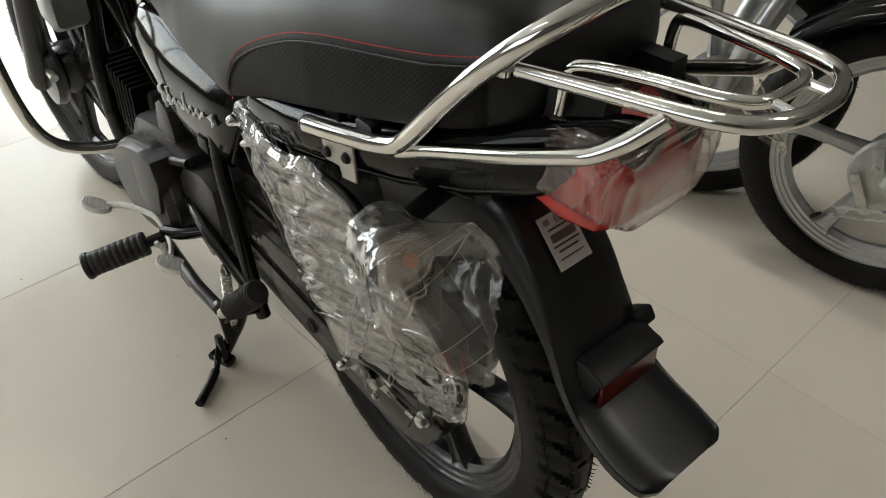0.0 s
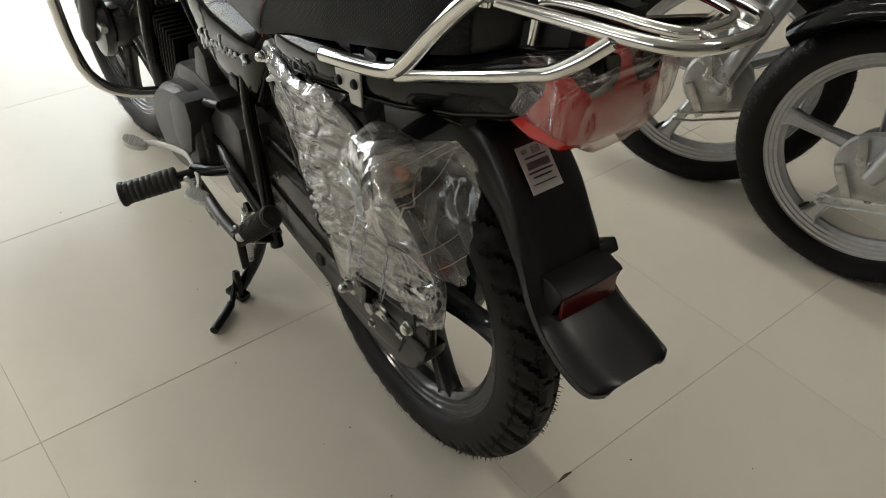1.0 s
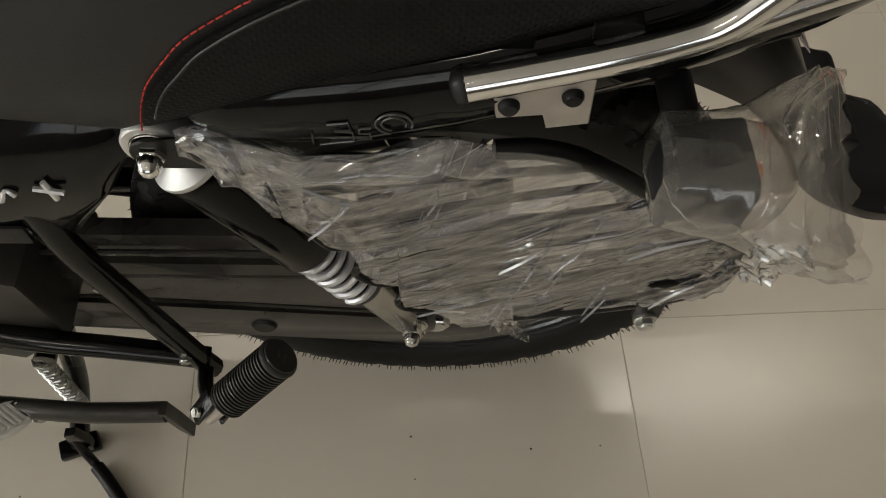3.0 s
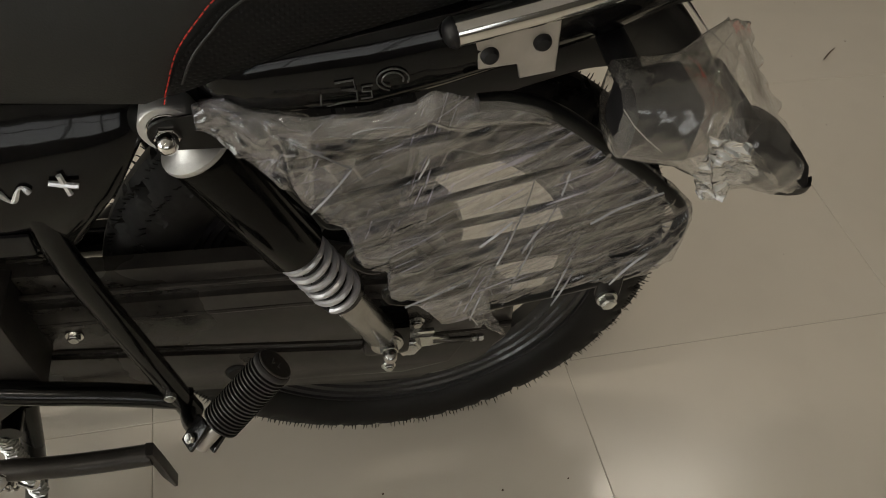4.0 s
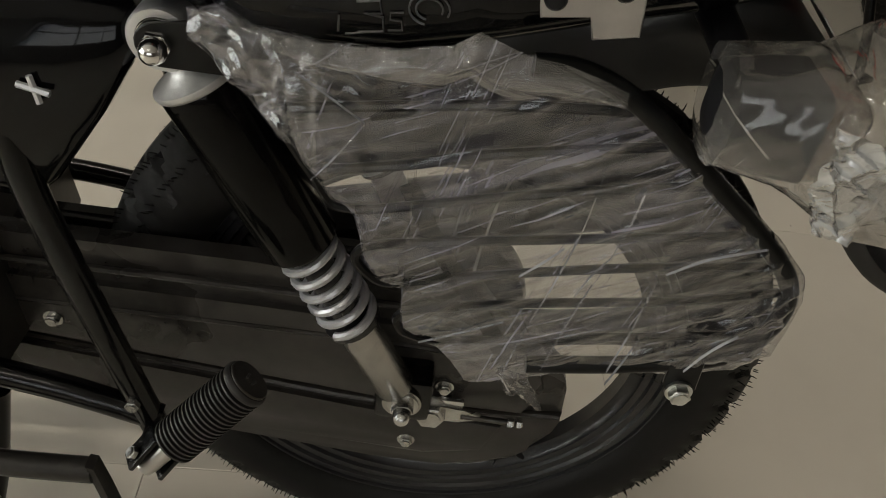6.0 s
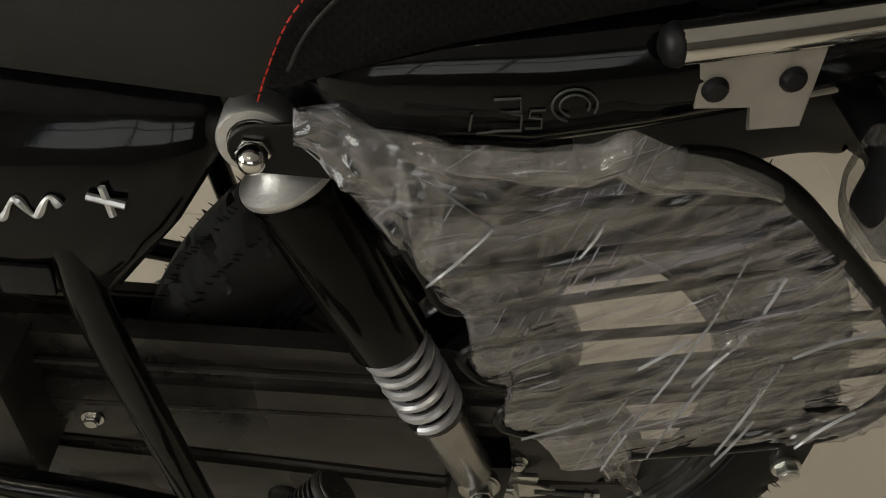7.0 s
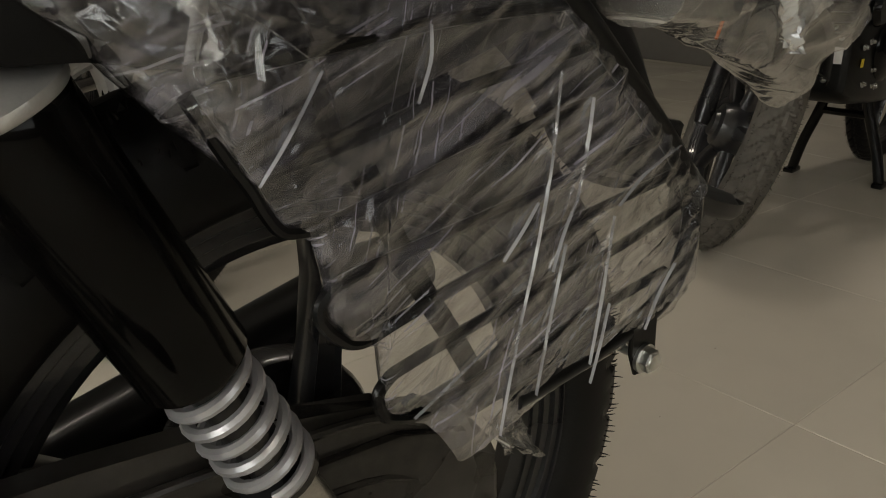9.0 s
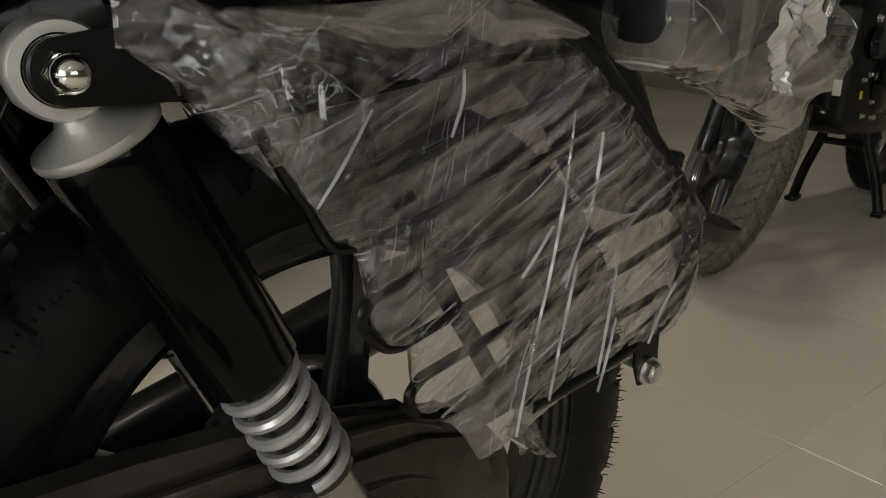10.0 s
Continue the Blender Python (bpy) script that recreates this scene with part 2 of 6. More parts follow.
def film(name, haze, tint=(0.85, 0.85, 0.84), lines=((18, 240, 5, 0.5, 0.55), (-78, 300, 6, 0.25, 0.55)), crinkle=90.0, gloss=0.05, facets=((62, 60, 16, 0.5),), relief=0.5, sheen=0.10):
    """Thin clear packing film: mostly see-through, with stretch marks in a few directions and glossy creases.
    lines: the turn of each set of marks about y, its fineness across and along, how strong it is and where it sets in.
    On the arm sleeve the finest sets are highlights painted as white lines."""
    m = bpy.data.materials.new(name)
    m.use_nodes = True
    nt = m.node_tree
    nt.nodes.remove(nt.nodes["Principled BSDF"])
    link = nt.links.new
    co = nt.nodes.new("ShaderNodeTexCoord").outputs["Object"]

    def maths(op, a, b):
        n = nt.nodes.new("ShaderNodeMath")
        n.operation = op
        for k, v in enumerate((a, b)):
            if isinstance(v, (int, float)):
                n.inputs[k].default_value = v
            else:
                link(v, n.inputs[k])
        return n.outputs[0]

    def ranged(v, lo, hi, a, b):
        n = nt.nodes.new("ShaderNodeMapRange")
        n.inputs["From Min"].default_value, n.inputs["From Max"].default_value = lo, hi
        n.inputs["To Min"].default_value, n.inputs["To Max"].default_value = a, b
        link(v, n.inputs["Value"])
        return n.outputs[0]

    def noise_of(v, scale, detail=4.0, rough=0.55):
        n = nt.nodes.new("ShaderNodeTexNoise")
        n.inputs["Scale"].default_value, n.inputs["Detail"].default_value, n.inputs["Roughness"].default_value = scale, detail, rough
        link(v, n.inputs["Vector"])
        return n.outputs["Fac"]

    cloud = noise_of(co, 16.0, 5.0)
    amount = ranged(cloud, 0.35, 0.7, haze * 0.55, haze * 1.5)
    height = maths("MULTIPLY", noise_of(co, crinkle, 2.0, 0.4), 0.45)
    for k, (turn, across, along_, strong, thin) in enumerate(lines):
        soft_ = 0.12 if across < 200 else 0.045
        mp = nt.nodes.new("ShaderNodeMapping")
        mp.inputs["Location"].default_value = (0.37 * k, 0.2, 0.11 * k)
        mp.inputs["Rotation"].default_value = (0, radians(turn), 0)
        link(co, mp.inputs["Vector"])
        sc = nt.nodes.new("ShaderNodeMapping")
        sc.inputs["Scale"].default_value = (across, 0.6, along_)
        link(mp.outputs[0], sc.inputs["Vector"])
        mark = noise_of(sc.outputs[0], 1.0, 2.0 if across < 200 else 0.0, 0.5)
        where = ranged(noise_of(co, 6.0 + 3 * k, 2.0), 0.42, 0.60, 0.05, 1.0)
        amount = maths("ADD", amount, maths("MULTIPLY", ranged(mark, thin, thin + soft_, 0.0, strong), where))
        if across < 200:
            height = maths("ADD", height, maths("MULTIPLY", mark, 0.16))
    for k, (turn, across, along_, strong) in enumerate(facets):
        mp = nt.nodes.new("ShaderNodeMapping")
        mp.inputs["Location"].default_value = (0.13 * k, 0.31, 0.07 * k)
        mp.inputs["Rotation"].default_value = (0, radians(turn), 0)
        link(co, mp.inputs["Vector"])
        sc = nt.nodes.new("ShaderNodeMapping")
        sc.inputs["Scale"].default_value = (across, 12.0, along_)
        link(mp.outputs[0], sc.inputs["Vector"])
        vo = nt.nodes.new("ShaderNodeTexVoronoi")
        vo.inputs["Scale"].default_value = 1.0
        link(sc.outputs[0], vo.inputs["Vector"])
        height = maths("ADD", height, maths("MULTIPLY", vo.outputs["Distance"], strong))
    clear = nt.nodes.new("ShaderNodeBsdfTransparent")
    clear.inputs[0].default_value = (0.96, 0.96, 0.955, 1)
    milk = nt.nodes.new("ShaderNodeBsdfDiffuse")
    milk.inputs[0].default_value = (*tint, 1)
    thru = nt.nodes.new("ShaderNodeBsdfTranslucent")
    thru.inputs[0].default_value = (*tint, 1)
    soft, body, top = (nt.nodes.new("ShaderNodeMixShader") for _ in range(3))
    link(milk.outputs[0], soft.inputs[1]), link(thru.outputs[0], soft.inputs[2])
    link(maths("MINIMUM", amount, 0.85), body.inputs[0]), link(clear.outputs[0], body.inputs[1]), link(soft.outputs[0], body.inputs[2])
    shine = nt.nodes.new("ShaderNodeBsdfGlossy")
    shine.inputs["Roughness"].default_value = sheen
    bp = nt.nodes.new("ShaderNodeBump")
    bp.inputs["Strength"].default_value, bp.inputs["Distance"].default_value = relief, 0.004
    link(height, bp.inputs["Height"]), link(bp.outputs[0], shine.inputs["Normal"])
    fr = nt.nodes.new("ShaderNodeLayerWeight")
    link(bp.outputs[0], fr.inputs["Normal"])
    link(maths("ADD", maths("MULTIPLY", maths("POWER", fr.outputs["Facing"], 2.0), 0.95), gloss), top.inputs[0])
    link(body.outputs[0], top.inputs[1]), link(shine.outputs[0], top.inputs[2])
    link(top.outputs[0], nt.nodes["Material Output"].inputs["Surface"])
    return m


guard_film = film("clear_packing_film", 0.018, tint=(0.82, 0.79, 0.92), lines=((62, 120, 6.0, 0.34, 0.55), (70, 60, 5.0, 0.16, 0.54), (17, 140, 5.0, 0.18, 0.57), (16, 430, 3.0, 0.36, 0.735), (60, 430, 4.0, 0.36, 0.735), (68, 300, 3.0, 0.30, 0.71)), crinkle=22.0, gloss=0.075, facets=((64, 95, 14, 0.60), (20, 80, 12, 0.40)), relief=0.7, sheen=0.05)
# milky white for the crease ribbons: the folds' bright highlights put into the colour
highlight_film = film("crease_highlight_film", 0.60, tint=(0.88, 0.90, 0.95), lines=(), crinkle=20.0, gloss=0.35, sheen=0.12)
flap_film = film("folded_packing_film", 0.17, tint=(0.82, 0.78, 0.73), lines=((80, 90, 8, 0.08, 0.5),), crinkle=12.0, gloss=0.08, facets=((80, 40, 10, 0.4),), relief=0.3)
# the two fine strong line sets paint sharp fold highlights into the haze
sleeve_film = film("crumpled_packing_film", 0.010, tint=(0.82, 0.80, 0.88), lines=((30, 90, 9, 0.06, 0.58), (-40, 400, 5, 0.5, 0.72), (70, 400, 5, 0.5, 0.73)), crinkle=12.0, gloss=0.07, facets=((60, 60, 16, 0.55), (20, 45, 18, 0.45)), relief=0.28, sheen=0.05)
bag_film = film("clear_bag_film", 0.105, tint=(0.84, 0.79, 0.72), lines=((35, 60, 9, 0.14, 0.54), (20, 400, 4, 0.40, 0.72), (-50, 400, 5, 0.40, 0.72)), crinkle=12.0, gloss=0.09, facets=((20, 60, 30, 0.6), (-40, 80, 40, 0.4)), relief=0.6, sheen=0.09)
# strong white haze: the window's highlight on the crushed bag put into the colour
mouth_glint_film = film("bag_glint_film", 0.60, tint=(0.90, 0.95, 0.96), lines=((20, 120, 40, 0.2, 0.5),), crinkle=30.0, gloss=0.45, facets=((20, 130, 60, 0.6), (70, 90, 50, 0.7)), relief=0.9, sheen=0.16)
lamp_film = film("pinkish_lamp_film", 0.15, tint=(0.60, 0.36, 0.33), lines=((10, 60, 8, 0.12, 0.54), (30, 400, 5, 0.4, 0.73)), crinkle=16.0, gloss=0.09, facets=((20, 60, 25, 0.6),), relief=0.6)


def tile_material():
    m = material("cream_vitrified_tile", (0.62, 0.572, 0.485), 0.2, vary=0.035, grain=9, stain=2.2, bump=0.01, bump_scale=30, rough_vary=0.3, dust=0.10, dust_colour=(0.44, 0.38, 0.30))
    nt = m.node_tree
    info = nt.nodes.new("ShaderNodeObjectInfo")
    rg = nt.nodes.new("ShaderNodeMapRange")
    rg.inputs["To Min"].default_value, rg.inputs["To Max"].default_value = 0.97, 1.03
    nt.links.new(info.outputs["Random"], rg.inputs["Value"])
    b = nt.nodes["Principled BSDF"]
    mx = nt.nodes.new("ShaderNodeMix")
    mx.data_type, mx.blend_type = "RGBA", "MULTIPLY"
    mx.inputs["Factor"].default_value = 1
    old = b.inputs["Base Color"].links[0].from_socket
    nt.links.new(old, mx.inputs["A"]), nt.links.new(rg.outputs[0], mx.inputs["B"])
    nt.links.new(mx.outputs["Result"], b.inputs["Base Color"])
    return m


tile_cream = tile_material()
glass = bpy.data.materials.new("window_glass")
glass.use_nodes = True
gb = glass.node_tree.nodes["Principled BSDF"]
gb.inputs["Transmission Weight"].default_value, gb.inputs["Roughness"].default_value, gb.inputs["IOR"].default_value = 1.0, 0.02, 1.45
gb.inputs["Base Color"].default_value = (0.95, 0.97, 0.97, 1)

# ---- room ----
X0, X1, Y0, Y1, HIGH = -4.6, 4.8, -4.4, 4.4, 3.1


def plain_box(name, lo, hi, mat, kind="structure", label="", category=""):
    size = [b - a for a, b in zip(lo, hi)]
    ob = put(name, box(bmesh.new(), size, Matrix.Translation([(a + b) / 2 for a, b in zip(lo, hi)])), mat, smooth=0)
    return tagged(ob, label, category, kind=kind)


floor = plain_box("floor", (X0, Y0, -0.2), (X1, Y1, -0.0010), grout, label="cream vitrified tile floor with thin brown joints", category="floor")
plain_box("ceiling", (X0 - 0.2, Y0 - 0.2, HIGH), (X1 + 0.2, Y1 + 0.2, HIGH + 0.2), ceiling_paint, label="plain white painted ceiling", category="ceiling")
plain_box("wall_west", (X0 - 0.2, Y0 - 0.2, -0.2), (X0, Y1 + 0.2, HIGH), wall_paint, label="plain cream painted wall", category="wall")
plain_box("wall_south", (X0, Y0 - 0.2, -0.2), (X1, Y0, HIGH), wall_paint, label="plain cream painted wall", category="wall")


def wall_with_opening(name, along_x, at_, a0, a1, o0, o1, s, h):
    """A wall with one window opening from o0 to o1 and from height s to h, in four butted blocks of one mesh."""
    bm = bmesh.new()
    for lo, hi, z0, z1 in ((a0, o0, -0.2, HIGH), (o1, a1, -0.2, HIGH), (o0, o1, -0.2, s), (o0, o1, h, HIGH)):
        size = (hi - lo, 0.2, z1 - z0) if along_x else (0.2, hi - lo, z1 - z0)
        c = ((lo + hi) / 2, at_ + 0.1, (z0 + z1) / 2) if along_x else (at_ + 0.1, (lo + hi) / 2, (z0 + z1) / 2)
        box(bm, size, Matrix.Translation(c))
    return tagged(put(name, bm, wall_paint, smooth=0), "cream painted wall with a wide glazed opening", "wall", kind="structure")


wall_with_opening("wall_east", False, X1, Y0 - 0.2, Y1 + 0.2, -1.4, 3.4, 0.45, 2.95)
wall_with_opening("wall_north", True, Y1, X0, X1, -1.0, 2.2, 1.15, 2.75)


def glazing(name, along_x, at_, o0, o1, s, h, bays):
    fr = bmesh.new()
    for k in range(bays + 1):
        p = o0 + (o1 - o0) * k / bays
        c = (p, at_ + 0.1, (s + h) / 2) if along_x else (at_ + 0.1, p, (s + h) / 2)
        box(fr, (0.06, 0.06, h - s), Matrix.Translation(c), 0.004, 1)
    for z in (s + 0.03, s + 0.66 * (h - s), h - 0.03):
        c = ((o0 + o1) / 2, at_ + 0.1, z) if along_x else (at_ + 0.1, (o0 + o1) / 2, z)
        box(fr, (o1 - o0, 0.05, 0.06) if along_x else (0.05, o1 - o0, 0.06), Matrix.Translation(c), 0.004, 1)
    win = tagged(put(name, fr, window_frame_metal), "grey aluminium framed shop window with clear panes", "window", kind="structure")
    for k in range(bays):
        p = o0 + (o1 - o0) * (k + 0.5) / bays
        w = (o1 - o0) / bays - 0.06
        c = (p, at_ + 0.1, (s + h) / 2) if along_x else (at_ + 0.1, p, (s + h) / 2)
        pane = part("pane", box(bmesh.new(), (w, 0.006, h - s - 0.12) if along_x else (0.006, w, h - s - 0.12), Matrix.Translation(c)), glass, win, smooth=0)
        pane.visible_shadow = False


glazing("window_1", False, X1, -1.4, 3.4, 0.45, 2.95, 4)
glazing("window_2", True, Y1, -1.0, 2.2, 1.15, 2.75, 3)

# ---- wheels: built about their own axle, which runs along y ----
def tyre_mesh(radius, half, bead, pattern):
    bm = bmesh.new()
    rows = []
    steps = 28
    for i in range(steps + 1):
        a = math.pi * (i / steps - 0.5) * 1.36
        y = half * math.sin(a) / 1.0
        r = radius - (radius - bead) * 0.62 * (1 - math.cos(a)) / 1.0
        rows.append((y, r, a))
    rows = [(half * 0.72 * -1, bead, -2.2)] + rows + [(half * 0.72, bead, 2.2)]
    segs = 432
    rings = []
    for k in range(segs):
        th = 2 * math.pi * k / segs
        ring = []
        for y, r, a in rows:
            cut = 0.0
            if abs(a) < 1.25:
                s = y / half
                if pattern == "block":
                    u = (k / segs * 36 + 0.8 * abs(s) + (0.5 if s > 0 else 0)) % 1.0
                    if abs(s) > 0.24 and u < 0.21:
                        cut = 0.0075 * max(0.0, min(1.0, (1.03 - abs(s)) / 0.10))
                    if abs(s) > 0.60 and 0.52 < u < 0.62:
                        cut = 0.0035
                    if abs(abs(s) - 0.26 - 0.06 * math.sin(2 * math.pi * k / segs * 36)) < 0.050:
                        cut = 0.0055
                else:
                    u = (k / segs * 46 + 1.5 * abs(s) + (0.5 if s > 0 else 0)) % 1.0
                    if 0.15 < abs(s) < 0.90 and u < 0.18:
                        cut = 0.0055
                    if abs(s) < 0.04:
                        cut = 0.003
            if 1.28 < abs(a) < 1.5:
                cut = 0.0012 * (1 if (k // 2) % 3 else 0)
            ring.append(bm.verts.new(((r - cut) * math.cos(th), y, (r - cut) * math.sin(th))))
        rings.append(ring)
    n = len(rows)
    for k in range(segs):
        a, b = rings[k], rings[(k + 1) % segs]
        for i in range(n - 1):
            bm.faces.new((a[i], a[i + 1], b[i + 1], b[i]))
    return bm


def hairs_mesh(radius, half, bead, count, seed):
    """The thin moulding spews that stand out along both shoulders of a new tyre."""
    rnd = random.Random(seed)
    bm = bmesh.new()
    for k in range(count):
        th = 2 * math.pi * (k + rnd.uniform(-0.2, 0.2)) / count
        for a in (-1.12, -0.50, 0.50, 1.12):
            if rnd.random() < 0.2:
                continue
            a += rnd.uniform(-0.05, 0.05)
            r = radius - (radius - bead) * 0.62 * (1 - math.cos(a)) - 0.001
            base = Vector((r * math.cos(th), half * math.sin(a), r * math.sin(th)))
            out = Vector((math.cos(th), 0.8 * math.sin(a), math.sin(th))).normalized()
            bend = Vector((rnd.uniform(-1, 1), rnd.uniform(-1, 1), rnd.uniform(-1, 1))) * 0.0015
            ln = rnd.uniform(0.0045, 0.008)
            sweep(bm, [base, base + out * ln * 0.6 + bend * 0.3, base + out * ln + bend], [0.0008, 0.0007, 0.0003], 3)
    return bm


def rim_mesh(bead, half):
    w = half * 0.72
    half_prof = [(0.009, 0.004), (0.009, 0.0), (0.004, -0.001), (-0.001, 0.001), (-0.002, 0.004), (-0.008, 0.0045), (-0.010, 0.008), (-0.017, 0.0085), (-0.019, 0.012), (-0.026, 0.0125), (-0.028, 0.017), (-0.036, 0.022)]
    prof = [(bead + dr, w - dy) for dr, dy in half_prof] + [(bead + dr, -w + dy) for dr, dy in reversed(half_prof)]
    return lathe(bmesh.new(), prof, 128, OUT, closed=True)


def spoke_mesh(bead, wide, thick):
    """One cast spoke that runs out along x, broad at both ends, with a raised web."""
    bm = bmesh.new()
    secs = []
    for r, w, t in ((0.040, 1.25, 1.3), (0.065, 0.95, 1.1), (0.12, 0.75, 1.0), (bead - 0.065, 0.80, 1.0), (bead - 0.035, 1.1, 1.05), (bead - 0.020, 1.9, 1.1)):
        hw, ht = wide * w / 2, thick * t / 2
        secs.append([(r, y, z) for y, z in ((ht, -hw * 0.72), (ht * 0.6, -hw), (-ht * 0.6, -hw), (-ht, -hw * 0.72), (-ht, hw * 0.72), (-ht * 0.6, hw), (ht * 0.6, hw), (ht, hw * 0.72), (ht * 0.72, hw * 0.5), (ht * 0.72, -hw * 0.5))])
    return loft(bm, secs)


MESHES = {}


def wheel(name, parent, m, radius, half, bead, metal, pattern, spin=0.0, label="", hairs=330, tread=None):
    """A cast wheel with its tyre: hub > tyre, rim, spokes."""
    bm = lathe(bmesh.new(), [(0, -0.06), (0.03, -0.06), (0.034, -0.05), (0.05, -0.045), (0.062, -0.02), (0.064, 0.02), (0.05, 0.045), (0.034, 0.05), (0.03, 0.06), (0, 0.06)], 40, OUT)
    hub = part(name, bm, metal, parent, label)
    hub.matrix_basis = m @ Matrix.Rotation(spin, 4, "Y")
    key = (radius, half, bead, pattern, tread)
    if key not in MESHES:
        t = part("tyre", tyre_mesh(radius, half, bead, pattern), tread or rubber, hub, "black rubber tyre with moulding hairs", smooth=30)
        h = part("tyre_hairs", hairs_mesh(radius, half, bead, hairs, 7), rubber, hub, smooth=0)
        MESHES[key] = (t.data, h.data)
    else:
        t, h = new("tyre", MESHES[key][0]), new("tyre_hairs", MESHES[key][1])
        t.parent = h.parent = hub
        t["label"] = "black rubber tyre with moulding hairs"
    h["kind"] = "stuff"
    part("rim", rim_mesh(bead, half), metal, hub)
    one = None
    for k in range(5):
        if one is None:
            one = sp = part("spoke", spoke_mesh(bead, 0.034, 0.030), metal, hub)
        else:
            sp = new("spoke", one.data)
            sp.parent = hub
        sp.matrix_basis = Matrix.Rotation(2 * math.pi * k / 5, 4, "Y")
    # tyre valve
    v = bmesh.new()
    lathe(v, [(0, 0), (0.006, 0), (0.006, 0.008), (0.004, 0.010), (0.004, 0.030), (0.0028, 0.032), (0.0028, 0.038), (0, 0.038)], 10, Matrix.Rotation(2 * math.pi * 0.178, 4, "Y") @ along((bead - 0.020, 0.004, 0), (bead - 0.06, 0.02, 0)))
    part("valve", v, rubber, hub)
    return hub


# ---- the motorcycle with the packing film on it ----
BIKE = pose(0.0195, 0.0266, 0.0, 0, 0, -2.4)
bike = tagged(new("motorcycle"), "black motorcycle on its centre stand with chrome carrier and wrapped guard", "motorcycle")
bike.empty_display_size = 0.1
bike.matrix_world = BIKE
RW = 0.313  # rear tyre radius

wheel("rear_wheel", bike, Matrix.Translation((0, 0, RW + 0.003)), RW, 0.043, 0.234, alloy_black, "block", spin=radians(-25), label="black five-spoke cast rear wheel")
wheel("front_wheel", bike, pose(1.215, 0.040, 0.306, 0, 0, 3.5), 0.305, 0.037, 0.234, alloy_black, "rib", spin=radians(5), label="black cast front wheel")

# rear brake drum and its torque arm on the far side
bm = lathe(bmesh.new(), [(0, -0.045), (0.085, -0.045), (0.088, -0.05), (0.088, -0.07), (0.07, -0.082), (0.03, -0.088), (0, -0.088)], 40, at(0, 0, RW + 0.003))
part("brake_drum", bm, alloy_black, bike, "black rear brake drum")
part("brake_rod", pipe([(0.01, -0.09, 0.24), (0.2, -0.10, 0.22), (0.42, -0.11, 0.24)], 0.004, 8), satin_black, bike)

# swing arm
for s in (1, -1):
    bm = bmesh.new()
    sweep(bm, curve_points([(-0.07, s * 0.088 if s < 0 else 0.04, 0.313), (0.1, s * 0.088 if s < 0 else 0.04, 0.317), (0.3, s * 0.07 if s < 0 else 0.04, 0.335), (0.46, s * 0.06 if s < 0 else 0.04, 0.345)], 4), 0.019, 10, flat=1.25)
    part("swing_arm", bm, frame_black, bike)


# chain case: two pressed halves with a seam
def seam(x):
    return 0.292 + (x - 0.05) * 0.1235 if x > -0.02 else 0.2834 + (-0.02 - x) * 0.1


arc = [(-0.02 + 0.104 * math.cos(radians(a)), 0.305 + 0.104 * math.sin(radians(a))) for a in range(180, 271, 10)]
lower = [(-0.124, seam(-0.124))] + [p for p in arc if p[1] < 0.29] + [(0.05, 0.204), (0.2, 0.222), (0.39, 0.247), (0.47, 0.262), (0.535, 0.30), (0.54, seam(0.54))] + [(x, seam(x)) for x in (0.39, 0.2, 0.05, -0.06)]
up_arc = [(-0.02 + 0.104 * math.cos(radians(a)), 0.305 + 0.104 * math.sin(radians(a))) for a in range(180, 80, -10)]
upper = [(-0.124, seam(-0.124) + 0.002)] + [p for p in up_arc if p[1] > 0.31] + [(0.03, 0.425), (0.10, 0.437), (0.16, 0.441), (0.36, 0.443), (0.5, 0.441), (0.54, 0.42), (0.545, seam(0.54) + 0.002)] + [(x, seam(x) + 0.002) for x in (0.39, 0.2, 0.05, -0.06)]
top_case = part("chain_case_upper", slab(bmesh.new(), upper, 0.052, 0.070, 0.006), case_black, bike, "black pressed steel chain case, dusty")
band = [(x, z) for x, z in ((-0.085, 0.295), (-0.10, 0.33), (-0.085, 0.375), (-0.03, 0.392), (0.16, 0.399), (0.37, 0.403), (0.52, 0.403), (0.525, 0.357), (0.39, 0.341), (0.05, 0.300))]
part("raised_panel", slab(bmesh.new(), band, 0.064, 0.077, 0.006), case_black, top_case)
for za, zb in ((0.4175, 0.4195), (0.3735, 0.3755)):
    part("pressed_ridge", pipe([(-0.045, 0.0735, za - 0.022), (0.0, 0.0755, za - 0.004), (0.10, 0.0755, za), (0.30, 0.0755, zb), (0.52, 0.0745, zb + 0.001)], 0.0034, 8, 4), case_black, top_case)
low_case = part("chain_case_lower", slab(bmesh.new(), lower, 0.034, 0.073, 0.006), case_black, bike)
low_band = [(-0.07, 0.275), (-0.055, 0.235), (0.0, 0.222), (0.2, 0.238), (0.39, 0.262), (0.46, 0.275), (0.5, 0.33), (0.39, 0.323), (0.2, 0.300), (0.05, 0.281)]
part("raised_panel", slab(bmesh.new(), low_band, 0.068, 0.078, 0.005), case_black, low_case)
part("seam_lip", pipe([(-0.12, 0.072, seam(-0.12)), (0.05, 0.0745, seam(0.05)), (0.2, 0.0745, seam(0.2)), (0.4, 0.0745, seam(0.4)), (0.54, 0.072, seam(0.54))], 0.0032, 6, 4), case_black, low_case)
for x, z in ((0.018, 0.242), (-0.010, 0.324), (0.331, 0.357)):
    part("case_bolt", nut(bmesh.new(), at(x, 0.077, z), 0.0062, 0.006, washer=0.0085), zinc, bike, "zinc plated hexagon bolt")

